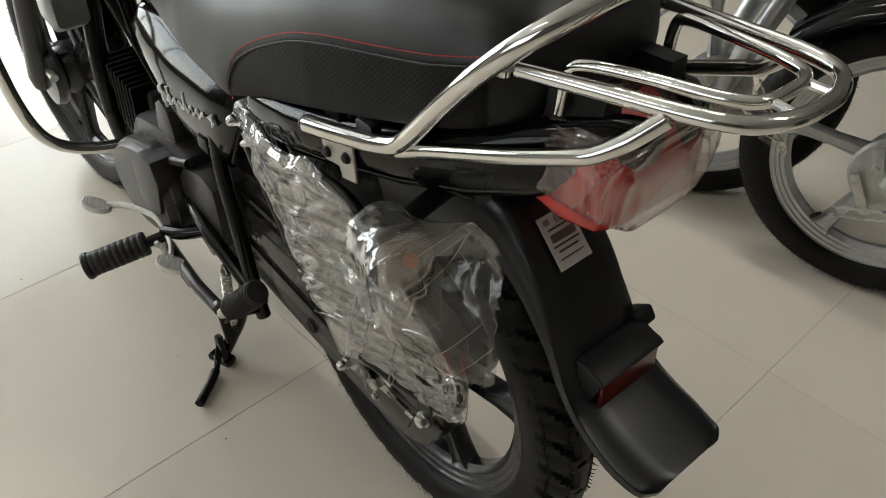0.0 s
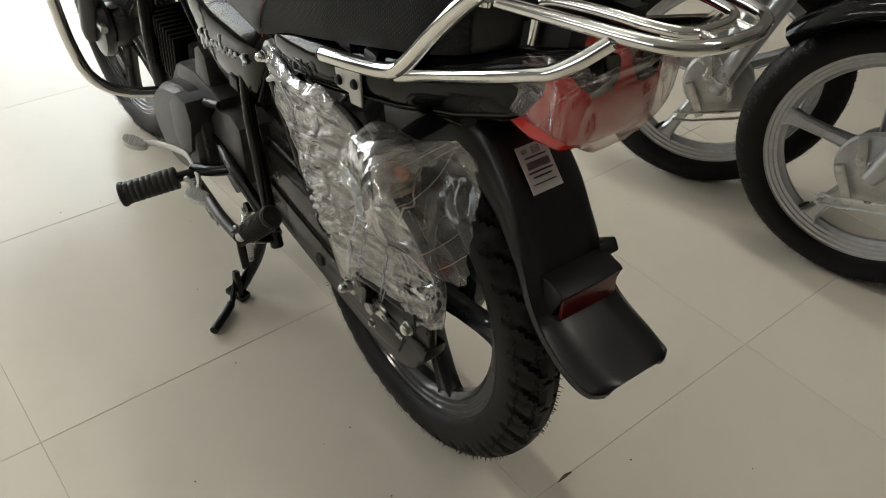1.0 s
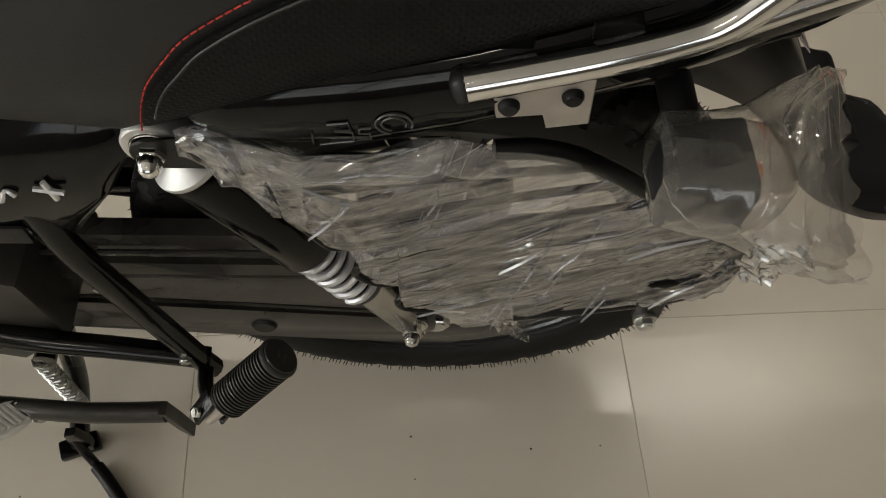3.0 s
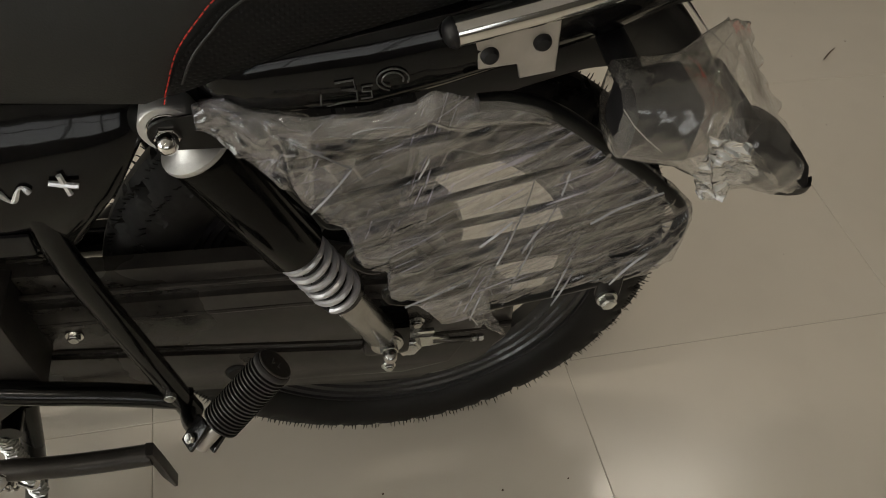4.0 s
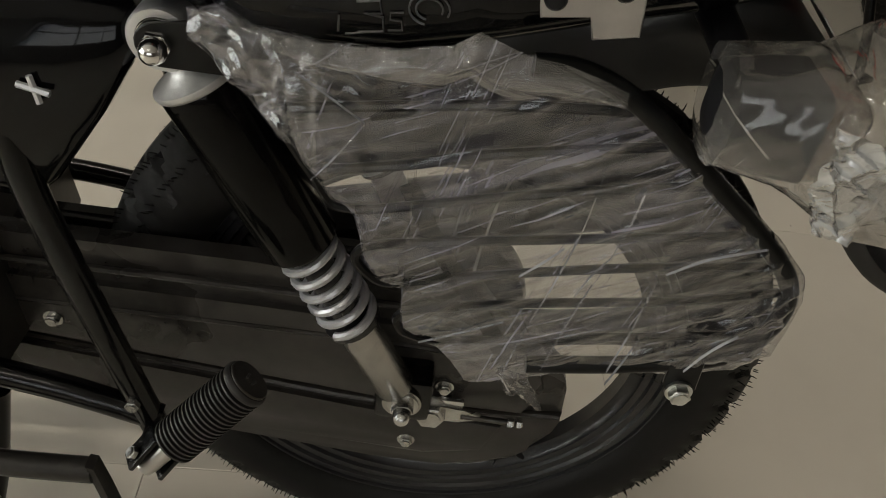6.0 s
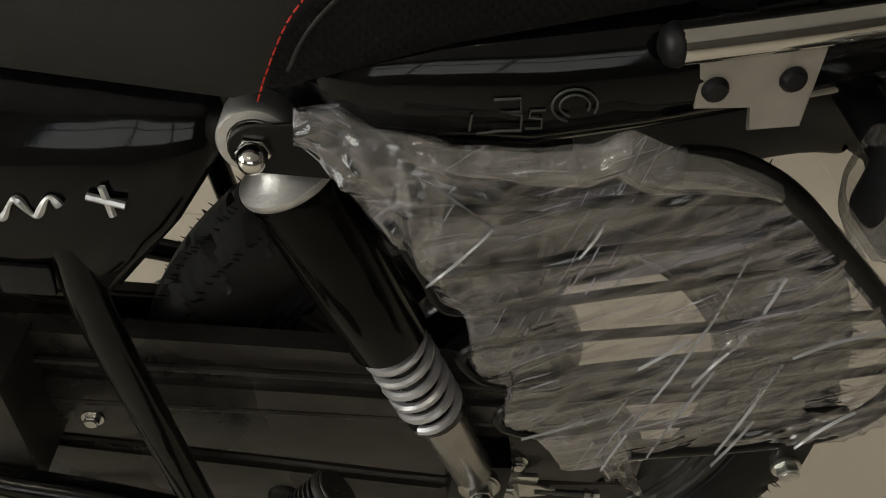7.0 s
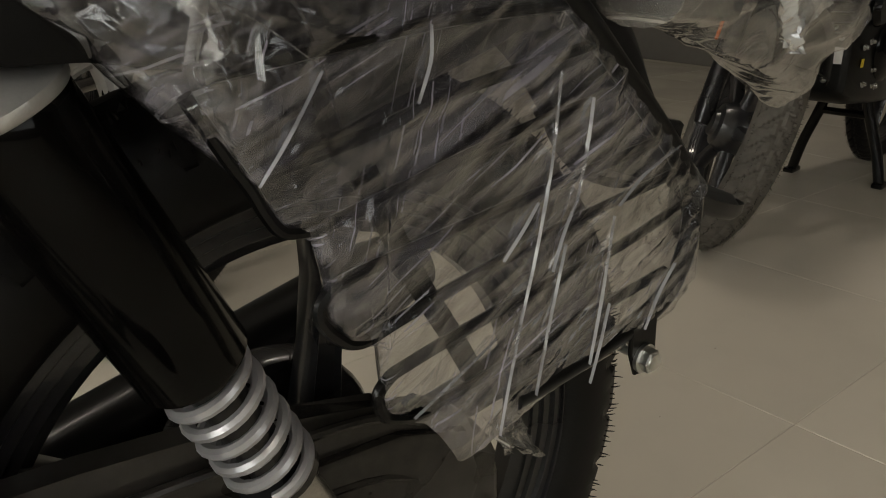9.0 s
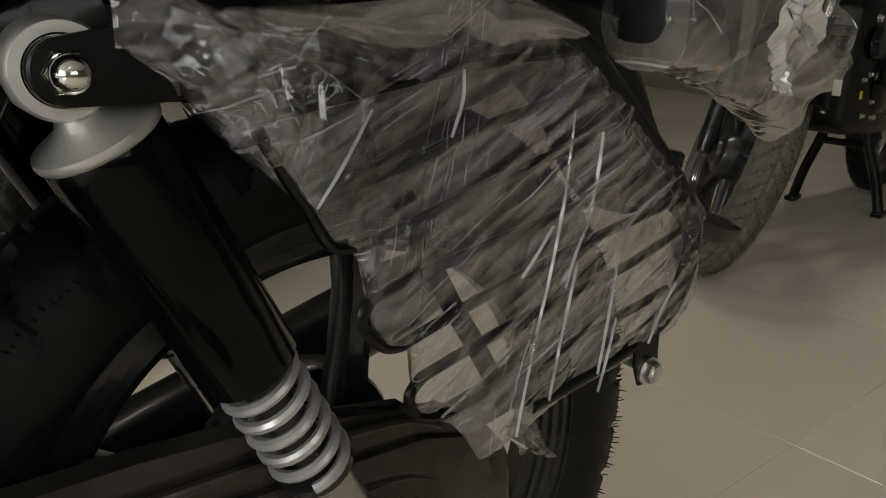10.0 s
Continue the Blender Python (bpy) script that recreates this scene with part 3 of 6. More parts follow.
# axle end, chain adjuster and lower damper bolt
bm = bmesh.new()
box(bm, (0.052, 0.006, 0.030), Matrix.Translation((-0.004, 0.083, 0.300)), 0.003)
nut(bm, at(0.0, 0.085, 0.300), 0.0140, 0.012, washer=0.017)
part("axle_nut", bm, zinc, bike, "zinc plated rear axle nut with adjuster plate")
bm = bmesh.new()
slab(bm, [(-0.006, 0.311), (-0.030, 0.307), (-0.046, 0.302), (-0.046, 0.295), (-0.030, 0.292), (-0.006, 0.289)], 0.0845, 0.089, 0.001, 1)
adj = part("chain_adjuster", bm, zinc, bike, "zinc plated chain adjuster plate")
part("adjuster_screw", lathe(bmesh.new(), [(0, 0), (0.0029, 0), (0.0029, 0.055), (0, 0.055)], 10, along((-0.028, 0.088, 0.299), (-0.09, 0.088, 0.296))), dark_steel, adj, "dark steel adjuster screw")
for d in (0.043, 0.051):
    part("adjuster_nut", nut(bmesh.new(), along((-0.028 - d, 0.088, 0.2975), (-0.2, 0.088, 0.29)), 0.0052, 0.005), zinc, adj)
bm = lathe(bmesh.new(), [(0, 0.004), (0.011, 0.004), (0.0135, 0.0015), (0.014, 0)], 24, at(0.185, 0.078, 0.262))
part("inspection_plug", bm, rubber, bike, "black rubber inspection plug")
bm = nut(bmesh.new(), at(0.026, 0.112, 0.336), 0.0095, 0.010, dome=True, washer=0.0135)
part("damper_bolt", bm, zinc, bike, "domed zinc plated lower damper nut")
part("damper_lug", box(bmesh.new(), (0.05, 0.045, 0.05), Matrix.Translation((0.026, 0.085, 0.332)), 0.008), frame_black, bike)


# ---- rear dampers ----
def damper(side):
    top, low = Vector((0.191, side * 0.119, 0.660)), Vector((0.027, side * 0.104, 0.336))
    m, ln = along(top, low), (low - top).length
    body = part("damper", lathe(bmesh.new(), [(0.0255, 0.032), (0.0270, 0.034), (0.0272, 0.042), (0.0272, ln * 0.474), (0.026, ln * 0.480), (0.012, ln * 0.480), (0.012, 0.032)], 40, m, closed=True), damper_black, bike, "gloss black rear damper cover")
    bm = lathe(bmesh.new(), [(0.009, 0.010), (0.0105, 0.018), (0.0145, 0.0235), (0.0225, 0.0272), (0.0283, 0.0295), (0.0287, 0.0315), (0.0283, 0.0335), (0.0268, 0.035), (0.009, 0.035)], 48, m, closed=True)
    eye = Matrix.Translation(top) @ OUT
    lathe(bm, [(0.0145, -0.014), (0.0190, -0.014), (0.0203, -0.012), (0.0203, 0.012), (0.0190, 0.014), (0.0145, 0.014)], 48, eye, closed=True)
    part("damper_cap", bm, cast_alloy, body, "cast aluminium damper eye and cap")
    part("bush", lathe(bmesh.new(), [(0.006, -0.013), (0.0147, -0.012), (0.0147, 0.012), (0.006, 0.013)], 24, eye, closed=True), rubber, body)
    bm = nut(bmesh.new(), Matrix.Translation(top + Vector((0, side * 0.014, 0))) @ (OUT if side > 0 else Matrix.Rotation(radians(90), 4, "X")), 0.0095, 0.010, dome=True, washer=0.014)
    part("damper_bolt", bm, chrome, body, "chrome domed nut")
    # spring
    turns, s0, s1 = 6.6, ln * 0.450, ln * 0.708
    pts = [m @ Vector((0.0205 * math.cos(2 * math.pi * turns * k / 150), 0.0205 * math.sin(2 * math.pi * turns * k / 150), s0 + (s1 - s0) * (k / 150))) for k in range(151)]
    part("spring", sweep(bmesh.new(), pts, 0.0036, 8), spring_silver, body, "silver painted coil spring")
    part("damper_rod", lathe(bmesh.new(), [(0, ln * 0.45), (0.0125, ln * 0.45), (0.0125, ln * 0.70), (0.0225, ln * 0.708), (0.0225, ln * 0.724), (0.016, ln * 0.728), (0, ln * 0.728)], 24, m), alloy_black, body)
    bm = lathe(bmesh.new(), [(0.006, ln * 0.722), (0.0165, ln * 0.722), (0.0168, ln * 0.955), (0.014, ln * 0.965), (0.006, ln * 0.965)], 28, m, closed=True)
    part("damper_tube", bm, brushed, body, "brushed steel damper tube")
    lathe_eye = Matrix.Translation(low) @ OUT
    part("lower_eye", lathe(bmesh.new(), [(0.006, -0.014), (0.017, -0.014), (0.017, 0.008), (0.006, 0.008)], 24, lathe_eye, closed=True), brushed, body)


damper(1)
damper(-1)

# ---- frame ----
for s in (1, -1):
    part("rear_loop", pipe([(0.30, s * 0.125, 0.60), (0.288, s * 0.132, 0.53), (0.26, s * 0.136, 0.42), (0.236, s * 0.138, 0.325), (0.228, s * 0.137, 0.29)], 0.0115, 12), frame_black, bike)
    part("footrest_tube", pipe([(0.226, s * 0.137, 0.315), (0.30, s * 0.137, 0.34), (0.40, s * 0.132, 0.358), (0.52, s * 0.110, 0.375)], 0.0115, 12), frame_black, bike)
    part("seat_rail", pipe([(-0.20, s * 0.085, 0.735), (0.0, s * 0.095, 0.70), (0.2, s * 0.100, 0.665), (0.42, s * 0.09, 0.64), (0.62, s * 0.05, 0.66)], 0.013, 10), frame_black, bike)
bm = nut(bmesh.new(), at(0.241, 0.1485, 0.345), 0.006, 0.005)
part("loop_bolt", bm, zinc, bike)
part("damper_bracket", slab(bmesh.new(), [(0.21, 0.645), (0.215, 0.675), (0.19, 0.69), (0.13, 0.688), (0.10, 0.675), (0.13, 0.655)], 0.100, 0.112, 0.003), frame_black, bike)
part("main_tube", pipe([(0.62, 0, 0.67), (0.85, 0, 0.74), (1.0, 0, 0.80)], 0.02, 12), frame_black, bike)
part("down_tube", pipe([(0.98, 0, 0.74), (0.92, 0, 0.60), (0.84, 0, 0.40), (0.80, 0, 0.33)], 0.019, 12), frame_black, bike)
part("head_pipe", pipe([(1.02, 0, 0.88), (1.07, 0, 0.70)], 0.027, 14, 1), frame_black, bike)

# passenger footrest, folded up
base, tip = Vector((0.204, 0.204, 0.358)), Vector((0.139, 0.180, 0.4265))
m, ln = along(base, tip), (tip - base).length
bm = bmesh.new()
prof = [(0.012, 0.018)]
ribs = 18
for k in range(ribs):
    z0 = 0.020 + (ln - 0.026) * k / ribs
    st = (ln - 0.026) / ribs
    prof += [(0.0155, z0), (0.0185, z0 + st * 0.2), (0.0185, z0 + st * 0.6), (0.0155, z0 + st * 0.75)]
prof += [(0.0185, ln - 0.005), (0.0190, ln - 0.003), (0.0186, ln - 0.001), (0.0172, ln + 0.0005), (0.0, ln + 0.0005)]
lathe(bm, prof, 28, m)
peg = part("passenger_footrest", bm, peg_rubber, bike, "ribbed black rubber passenger footrest, folded up")
part("end_disc", lathe(bmesh.new(), [(0, ln + 0.0008), (0.0168, ln + 0.0008), (0.0168, ln + 0.0018), (0.0160, ln + 0.0026), (0, ln + 0.0026)], 28, m), dusty_steel, peg, "steel end disc")
bm = bmesh.new()
for k in (-1, 1):
    sweep(bm, [m @ Vector((0.005 * k, 0, ln + 0.003)), m @ Vector((-0.001, 0.007 * k * 0.6, ln + 0.0034))], 0.0009, 5)
part("stamped_mark", bm, ink, peg)
part("footrest_edge", pipe([m @ Vector((0.0, -0.0185, 0.02)), m @ Vector((0.0, -0.0188, ln * 0.5)), m @ Vector((0.0, -0.0185, ln - 0.012))], 0.0022, 6, 2), peg_rubber, peg)
bm = lathe(bmesh.new(), [(0, -0.012), (0.0085, -0.012), (0.0085, 0.03), (0, 0.03)], 16, m)
part("pivot_boss", bm, brushed, peg)
for d in (-0.013, 0.013):
    bm = bmesh.new()
    box(bm, (0.018, 0.004, 0.030), m @ Matrix.Translation((0.003, d, 0.000)) @ Matrix.Rotation(radians(12), 4, "Y"), 0.0015)
    part("clevis_plate", bm, frame_black, peg)
part("clevis_bolt", nut(bmesh.new(), m @ Matrix.Translation((0, 0.016, -0.004)) @ Matrix.Rotation(radians(-90), 4, "X"), 0.005, 0.004), zinc, peg)

part("footrest_bracket", pipe([(0.231, 0.138, 0.305), (0.226, 0.165, 0.318), (0.210, 0.200, 0.347)], 0.008, 10), frame_black, bike)

# side stand, folded back, and centre stand, down
ss = part("side_stand", pipe([(0.52, 0.160, 0.262), (0.46, 0.172, 0.283), (0.40, 0.182, 0.298), (0.344, 0.189, 0.306), (0.300, 0.190, 0.308), (0.262, 0.190, 0.310)], 0.0105, 12), dusty_steel, bike, "dusty black side stand folded back")
part("stand_foot", slab(bmesh.new(), [(0.266, 0.322), (0.259, 0.321), (0.254, 0.290), (0.2475, 0.250), (0.251, 0.249), (0.258, 0.275)], 0.183, 0.197, 0.0015, 2), dusty_steel, ss)
pts = [Vector((0.50, 0.178, 0.285)).lerp(Vector((0.395, 0.178, 0.262)), k / 120) + 0.0068 * Vector((0.2 * math.cos(k * 2 * math.pi * 18 / 120), math.sin(k * 2 * math.pi * 18 / 120), math.cos(k * 2 * math.pi * 18 / 120))) for k in range(121)]
part("stand_spring", sweep(bmesh.new(), pts, 0.0017, 6), zinc, ss, "coiled steel stand spring")
part("spring_hook", pipe([(0.397, 0.178, 0.262), (0.385, 0.180, 0.252), (0.378, 0.178, 0.262), (0.384, 0.178, 0.275)], 0.0022, 6), zinc, ss)
cs = part("centre_stand", pipe([(0.41, 0.07, 0.24), (0.430, 0.090, 0.12), (0.445, 0.115, 0.055), (0.455, 0.136, 0.014)], 0.0125, 12), frame_black, bike, "black tubular centre stand, down on the floor")
part("stand_leg", pipe([(0.41, -0.07, 0.24), (0.430, -0.090, 0.12), (0.445, -0.115, 0.055), (0.455, -0.136, 0.014)], 0.0125, 12), frame_black, cs)
part("cross_tube", pipe([(0.42, -0.11, 0.24), (0.42, 0.11, 0.24)], 0.012, 10, 1), frame_black, cs)
for s in (1, -1):
    part("stand_pad", box(bmesh.new(), (0.050, 0.026, 0.014), pose(0.456, s * 0.138, 0.0075, 0, 0, s * 20), 0.004), frame_black, cs)
part("stand_bracket", slab(bmesh.new(), [(0.458, 0.03), (0.452, 0.075), (0.437, 0.08), (0.430, 0.045), (0.434, 0.015), (0.45, 0.012)], 0.134, 0.146, 0.002), frame_black, cs)
part("stand_lever", pipe([(0.448, 0.140, 0.055), (0.440, 0.152, 0.030), (0.430, 0.163, 0.014), (0.410, 0.185, 0.010), (0.378, 0.226, 0.010)], 0.0062, 10), frame_black, cs)
part("lever_sleeve", pipe([(0.428, 0.166, 0.013), (0.410, 0.186, 0.011), (0.376, 0.228, 0.011)], 0.0088, 10), rubber, cs)
pts = [Vector((0.43, 0.105, 0.23)).lerp(Vector((0.425, 0.115, 0.11)), k / 140) + 0.009 * Vector((math.cos(k * 2 * math.pi * 22 / 140), math.sin(k * 2 * math.pi * 22 / 140), 0)) for k in range(141)]
part("stand_spring", sweep(bmesh.new(), pts, 0.0018, 6), zinc, cs, "coiled steel stand spring")

# ---- seat ----
STITCH = [(0.188, 0.690), (0.183, 0.708), (0.173, 0.735), (0.158, 0.756), (0.140, 0.774), (0.098, 0.800), (0.035, 0.829), (-0.019, 0.845), (-0.093, 0.860), (-0.157, 0.873), (-0.225, 0.889)]


def seat_section(x):
    """Half-widths and heights of the seat at x: bottom, side line, shoulder, crown."""
    t = np.interp
    low = float(t(x, (-0.25, -0.2, -0.1, 0.0, 0.1, 0.2, 0.45, 0.62), (0.835, 0.815, 0.785, 0.757, 0.728, 0.690, 0.690, 0.70)))
    top = float(t(x, (-0.25, -0.235, -0.2, -0.1, 0.02, 0.12, 0.22, 0.40, 0.55, 0.62), (0.905, 0.925, 0.938, 0.935, 0.910, 0.870, 0.842, 0.828, 0.835, 0.82)))
    wide = float(t(x, (-0.25, -0.24, -0.22, -0.17, 0.0, 0.2, 0.33, 0.5, 0.62), (0.07, 0.093, 0.112, 0.126, 0.142, 0.147, 0.135, 0.100, 0.08)))
    return low, top, wide


def seat_mesh():
    bm = bmesh.new()
    secs = []
    for k in range(61):
        x = -0.25 + 0.87 * k / 60
        low, top, w = seat_section(x)
        h = top - low
        half = [(w * 0.96, low), (w * 1.0, low + h * 0.10), (w * 1.01, low + h * 0.28), (w * 0.99, low + h * 0.45), (w * 0.95, low + h * 0.62), (w * 0.86, low + h * 0.79), (w * 0.70, low + h * 0.905), (w * 0.45, low + h * 0.975), (w * 0.2, top), (0, top)]
        secs.append([(x, y, z) for y, z in half] + [(x, -y, z) for y, z in reversed(half[:-1])])
    return loft(bm, secs)


def on_seat(x, z, lift):
    """The place on the seat's left side at (x, z)."""
    low, top, w = seat_section(x)
    u = (z - low) / (top - low)
    y = float(np.interp(u, (0, 0.10, 0.28, 0.45, 0.62, 0.79, 0.905, 1), (0.96, 1.0, 1.01, 0.99, 0.95, 0.86, 0.70, 0.2))) * w
    return Vector((x, y + lift, z + lift * max(0.0, u - 0.3)))


seat = part("seat", seat_mesh(), vinyl, bike, "dark grey vinyl dual seat with red stitching", smooth=60)
line = curve_points([(x, 0, z) for x, z in STITCH], 8)
for s in (1, -1):
    bm = bmesh.new()
    cols = []
    for p in line:
        low = max(seat_section(p.x)[0] + 0.002, 0.70 if p.x > 0.15 else 0)
        if p.z - low < 0.003:
            continue
        col = []
        for i in range(7):
            q = on_seat(p.x, low + (p.z - 0.006 - low) * i / 6, 0.0045)
            col.append(bm.verts.new((q.x, s * q.y, q.z)))
        cols.append(col)
    for a, b in zip(cols, cols[1:]):
        for i in range(6):
            bm.faces.new((a[i], a[i + 1], b[i + 1], b[i]))
    bmesh.ops.solidify(bm, geom=list(bm.faces), thickness=0.003)
    part("side_panel", bm, vinyl_dotted, seat, "dotted black vinyl side panel")
    bm = bmesh.new()
    edge = [on_seat(p.x - 0.0068, p.z - 0.0058, 0.0052) for p in line if p.z - 0.006 > 0.709]
    sweep(bm, [(q.x, s * q.y, q.z) for q in edge], 0.0009, 6)
    part("piping", bm, grey_piping, seat)
    bm = bmesh.new()
    dist = [0.0]
    for a, b in zip(line, line[1:]):
        dist.append(dist[-1] + (b - a).length)
    count = int(dist[-1] / 0.0058)
    for k in range(count):
        pair = []
        for d in (k * 0.0058, k * 0.0058 + 0.0042):
            x = float(np.interp(d, dist, [p.x for p in line]))
            z = float(np.interp(d, dist, [p.z for p in line]))
            q = on_seat(x, z, 0.0012)
            pair.append((q.x, s * q.y, q.z))
        sweep(bm, pair, 0.00055, 5)
    part("red_stitching", bm, red_thread, seat, "red thread stitching")

# ---- tail cowl under the seat ----
def cowl(s):
    """Glossy side cowl with a drop-shaped bulge, from the damper to the tail lamp."""
    bm = bmesh.new()
    secs = []
    for x, lo, hi, y, th in ((0.166, 0.694, 0.703, 0.134, 0.004), (0.155, 0.685, 0.716, 0.142, 0.012), (0.135, 0.675, 0.724, 0.146, 0.018), (0.105, 0.671, 0.733, 0.148, 0.022), (0.055, 0.671, 0.742, 0.148, 0.025), (0.0, 0.684, 0.753, 0.146, 0.027),
                          (-0.05, 0.697, 0.766, 0.142, 0.028), (-0.12, 0.712, 0.788, 0.132, 0.028), (-0.20, 0.735, 0.815, 0.115, 0.028), (-0.26, 0.758, 0.838, 0.095, 0.026), (-0.31, 0.785, 0.852, 0.07, 0.02), (-0.335, 0.81, 0.85, 0.045, 0.012)):
        c, h = (lo + hi) / 2, (hi - lo) / 2
        secs.append([(x, s * (y - th * (1 - math.cos(a)) * 0.9 - (0.0 if math.cos(a) > -0.2 else 0.01)), c + h * math.sin(a)) for a in [2 * math.pi * k / 20 for k in range(20)]])
    return loft(bm, secs)


for s in (1, -1):
    cw = part("tail_cowl", cowl(s), gloss_black, bike, "gloss black tail cowl", smooth=60)
    bm = bmesh.new()
    secs = []
    for x, lo, hi, y in ((0.165, 0.685, 0.740, 0.104), (0.12, 0.690, 0.758, 0.104), (0.05, 0.70, 0.785, 0.104), (-0.08, 0.725, 0.815, 0.098), (-0.2, 0.76, 0.850, 0.085), (-0.3, 0.80, 0.87, 0.055)):
        shelf = float(np.interp(x, (-0.3, -0.2, -0.05, 0.055, 0.135, 0.165), (0.835, 0.800, 0.752, 0.728, 0.708, 0.692)))
        out = float(np.interp(x, (-0.3, -0.2, -0.05, 0.1, 0.165), (0.062, 0.100, 0.124, 0.130, 0.120)))
        secs.append([(x, s * out, lo), (x, s * out, shelf), (x, s * y, shelf + 0.004), (x, s * (y - 0.004), hi), (x, s * (y - 0.025), hi), (x, s * (y - 0.025), lo)])
    part("inner_cowl", loft(bm, secs), plastic_black, cw)
    for x in (-0.022, -0.078):
        z = float(np.interp(x, (-0.1, 0.03), (0.776, 0.757)))
        bm = bmesh.new()
        loft(bm, [[(x + dx * w, s * yy, zz + dz * h) for dx, dz in ((1, -1), (1, 0.6), (0.6, 1), (-0.6, 1), (-1, 0.6), (-1, -1))] for yy, zz, w, h in ((0.098, z + 0.012, 0.012, 0.014), (0.116, z + 0.004, 0.0105, 0.010), (0.134, z - 0.004, 0.013, 0.006))])
        part("rail_stay", bm, satin_black, cw)
    for x in (-0.05, -0.115):
        z = float(np.interp(x, (-0.12, 0.03), (0.790, 0.757)))
        part("cowl_block", box(bmesh.new(), (0.036, 0.012, 0.026), pose(x, s * 0.108, z + 0.004, s * 10, 12, 0), 0.003), plastic_black, cw)
# top tail piece behind the seat
bm = bmesh.new()
secs = []
for x, w, z, d in ((-0.20, 0.10, 0.82, 0.05), (-0.235, 0.095, 0.836, 0.045), (-0.262, 0.084, 0.840, 0.034), (-0.280, 0.066, 0.836, 0.022), (-0.290, 0.045, 0.830, 0.012)):
    secs.append([(x, y, zz) for y, zz in ((w, z - d), (w * 0.97, z - d * 0.4), (w * 0.8, z - 0.008), (w * 0.4, z), (-w * 0.4, z), (-w * 0.8, z - 0.008), (-w * 0.97, z - d * 0.4), (-w, z - d))])
part("tail_top", loft(bm, secs), gloss_black, bike, "gloss black tail piece behind the seat", smooth=60)

# plain emblem marks on the cowl
bm = bmesh.new()
EX = lambda x: 0.042 + (x - 0.038) * 0.76  
for a, b in (((0.098, 0.688), (0.098, 0.697)), ((0.093, 0.687), (0.080, 0.689))):
    sweep(bm, [(EX(a[0]), 0.1487, a[1]), (EX(b[0]), 0.1487, b[1])], 0.0006, 5)
sweep(bm, [(EX(x), 0.1488, z) for x, z in ((0.086, 0.706), (0.070, 0.708), (0.068, 0.701), (0.080, 0.7000), (0.067, 0.699), (0.066, 0.691), (0.084, 0.689))], 0.0008, 5)
sweep(bm, [(EX(x), 0.1487, z) for x, z in ((0.053, 0.703), (0.062, 0.702), (0.062, 0.698), (0.054, 0.698), (0.053, 0.693), (0.063, 0.692))], 0.0006, 5)
for r in (0.0108, 0.0072):
    sweep(bm, [(0.040 + r * math.cos(a), 0.1484, 0.7065 + r * 0.82 * math.sin(a)) for a in [radians(200 - k * 20) for k in range(15)]], 0.0006, 5)
part("emblem", bm, decal_grey, bike, "grey line emblem on the cowl")

# black struts between the seat pan and the rail
for k, x in enumerate((0.045, -0.005, -0.055)):
    for s in (1, -1):
        part("seat_strut", slab(bmesh.new(), [(x, 0.728), (x + 0.012, 0.728), (x + 0.016, 0.762), (x - 0.002, 0.764)], s * 0.085, s * 0.128, 0.002, 1), plastic_black, bike)

# ---- carrier and grab rail ----
rail = [(0.002, 0.149, 0.7425), (-0.06, 0.1435, 0.755), (-0.105, 0.138, 0.765), (-0.134, 0.134, 0.777), (-0.157, 0.130, 0.801), (-0.190, 0.124, 0.842), (-0.222, 0.117, 0.879), (-0.254, 0.104, 0.911), (-0.278, 0.080, 0.934), (-0.290, 0.048, 0.946), (-0.294, 0.0, 0.951)]
loop = rail + [(x, -y, z) for x, y, z in reversed(rail[:-1])]
carrier = part("carrier", pipe(loop, 0.0102, 18, 6), chrome, bike, "chrome tubular grab rail and luggage carrier")
rack = [(-0.236, 0.100, 0.884), (-0.32, 0.087, 0.892), (-0.390, 0.074, 0.898), (-0.424, 0.058, 0.900), (-0.440, 0.028, 0.901), (-0.443, 0.0, 0.901)]
part("rack_frame", pipe(rack + [(x, -y, z) for x, y, z in reversed(rack[:-1])], 0.0070, 14, 6), chrome, carrier)
inner = [(-0.268, 0.070, 0.845), (-0.271, 0.069, 0.880), (-0.284, 0.066, 0.892), (-0.335, 0.055, 0.898), (-0.388, 0.044, 0.901), (-0.412, 0.030, 0.902), (-0.417, 0.0, 0.902)]
part("rack_inner", pipe(inner + [(x, -y, z) for x, y, z in reversed(inner[:-1])], 0.0055, 12, 6), chrome, carrier)
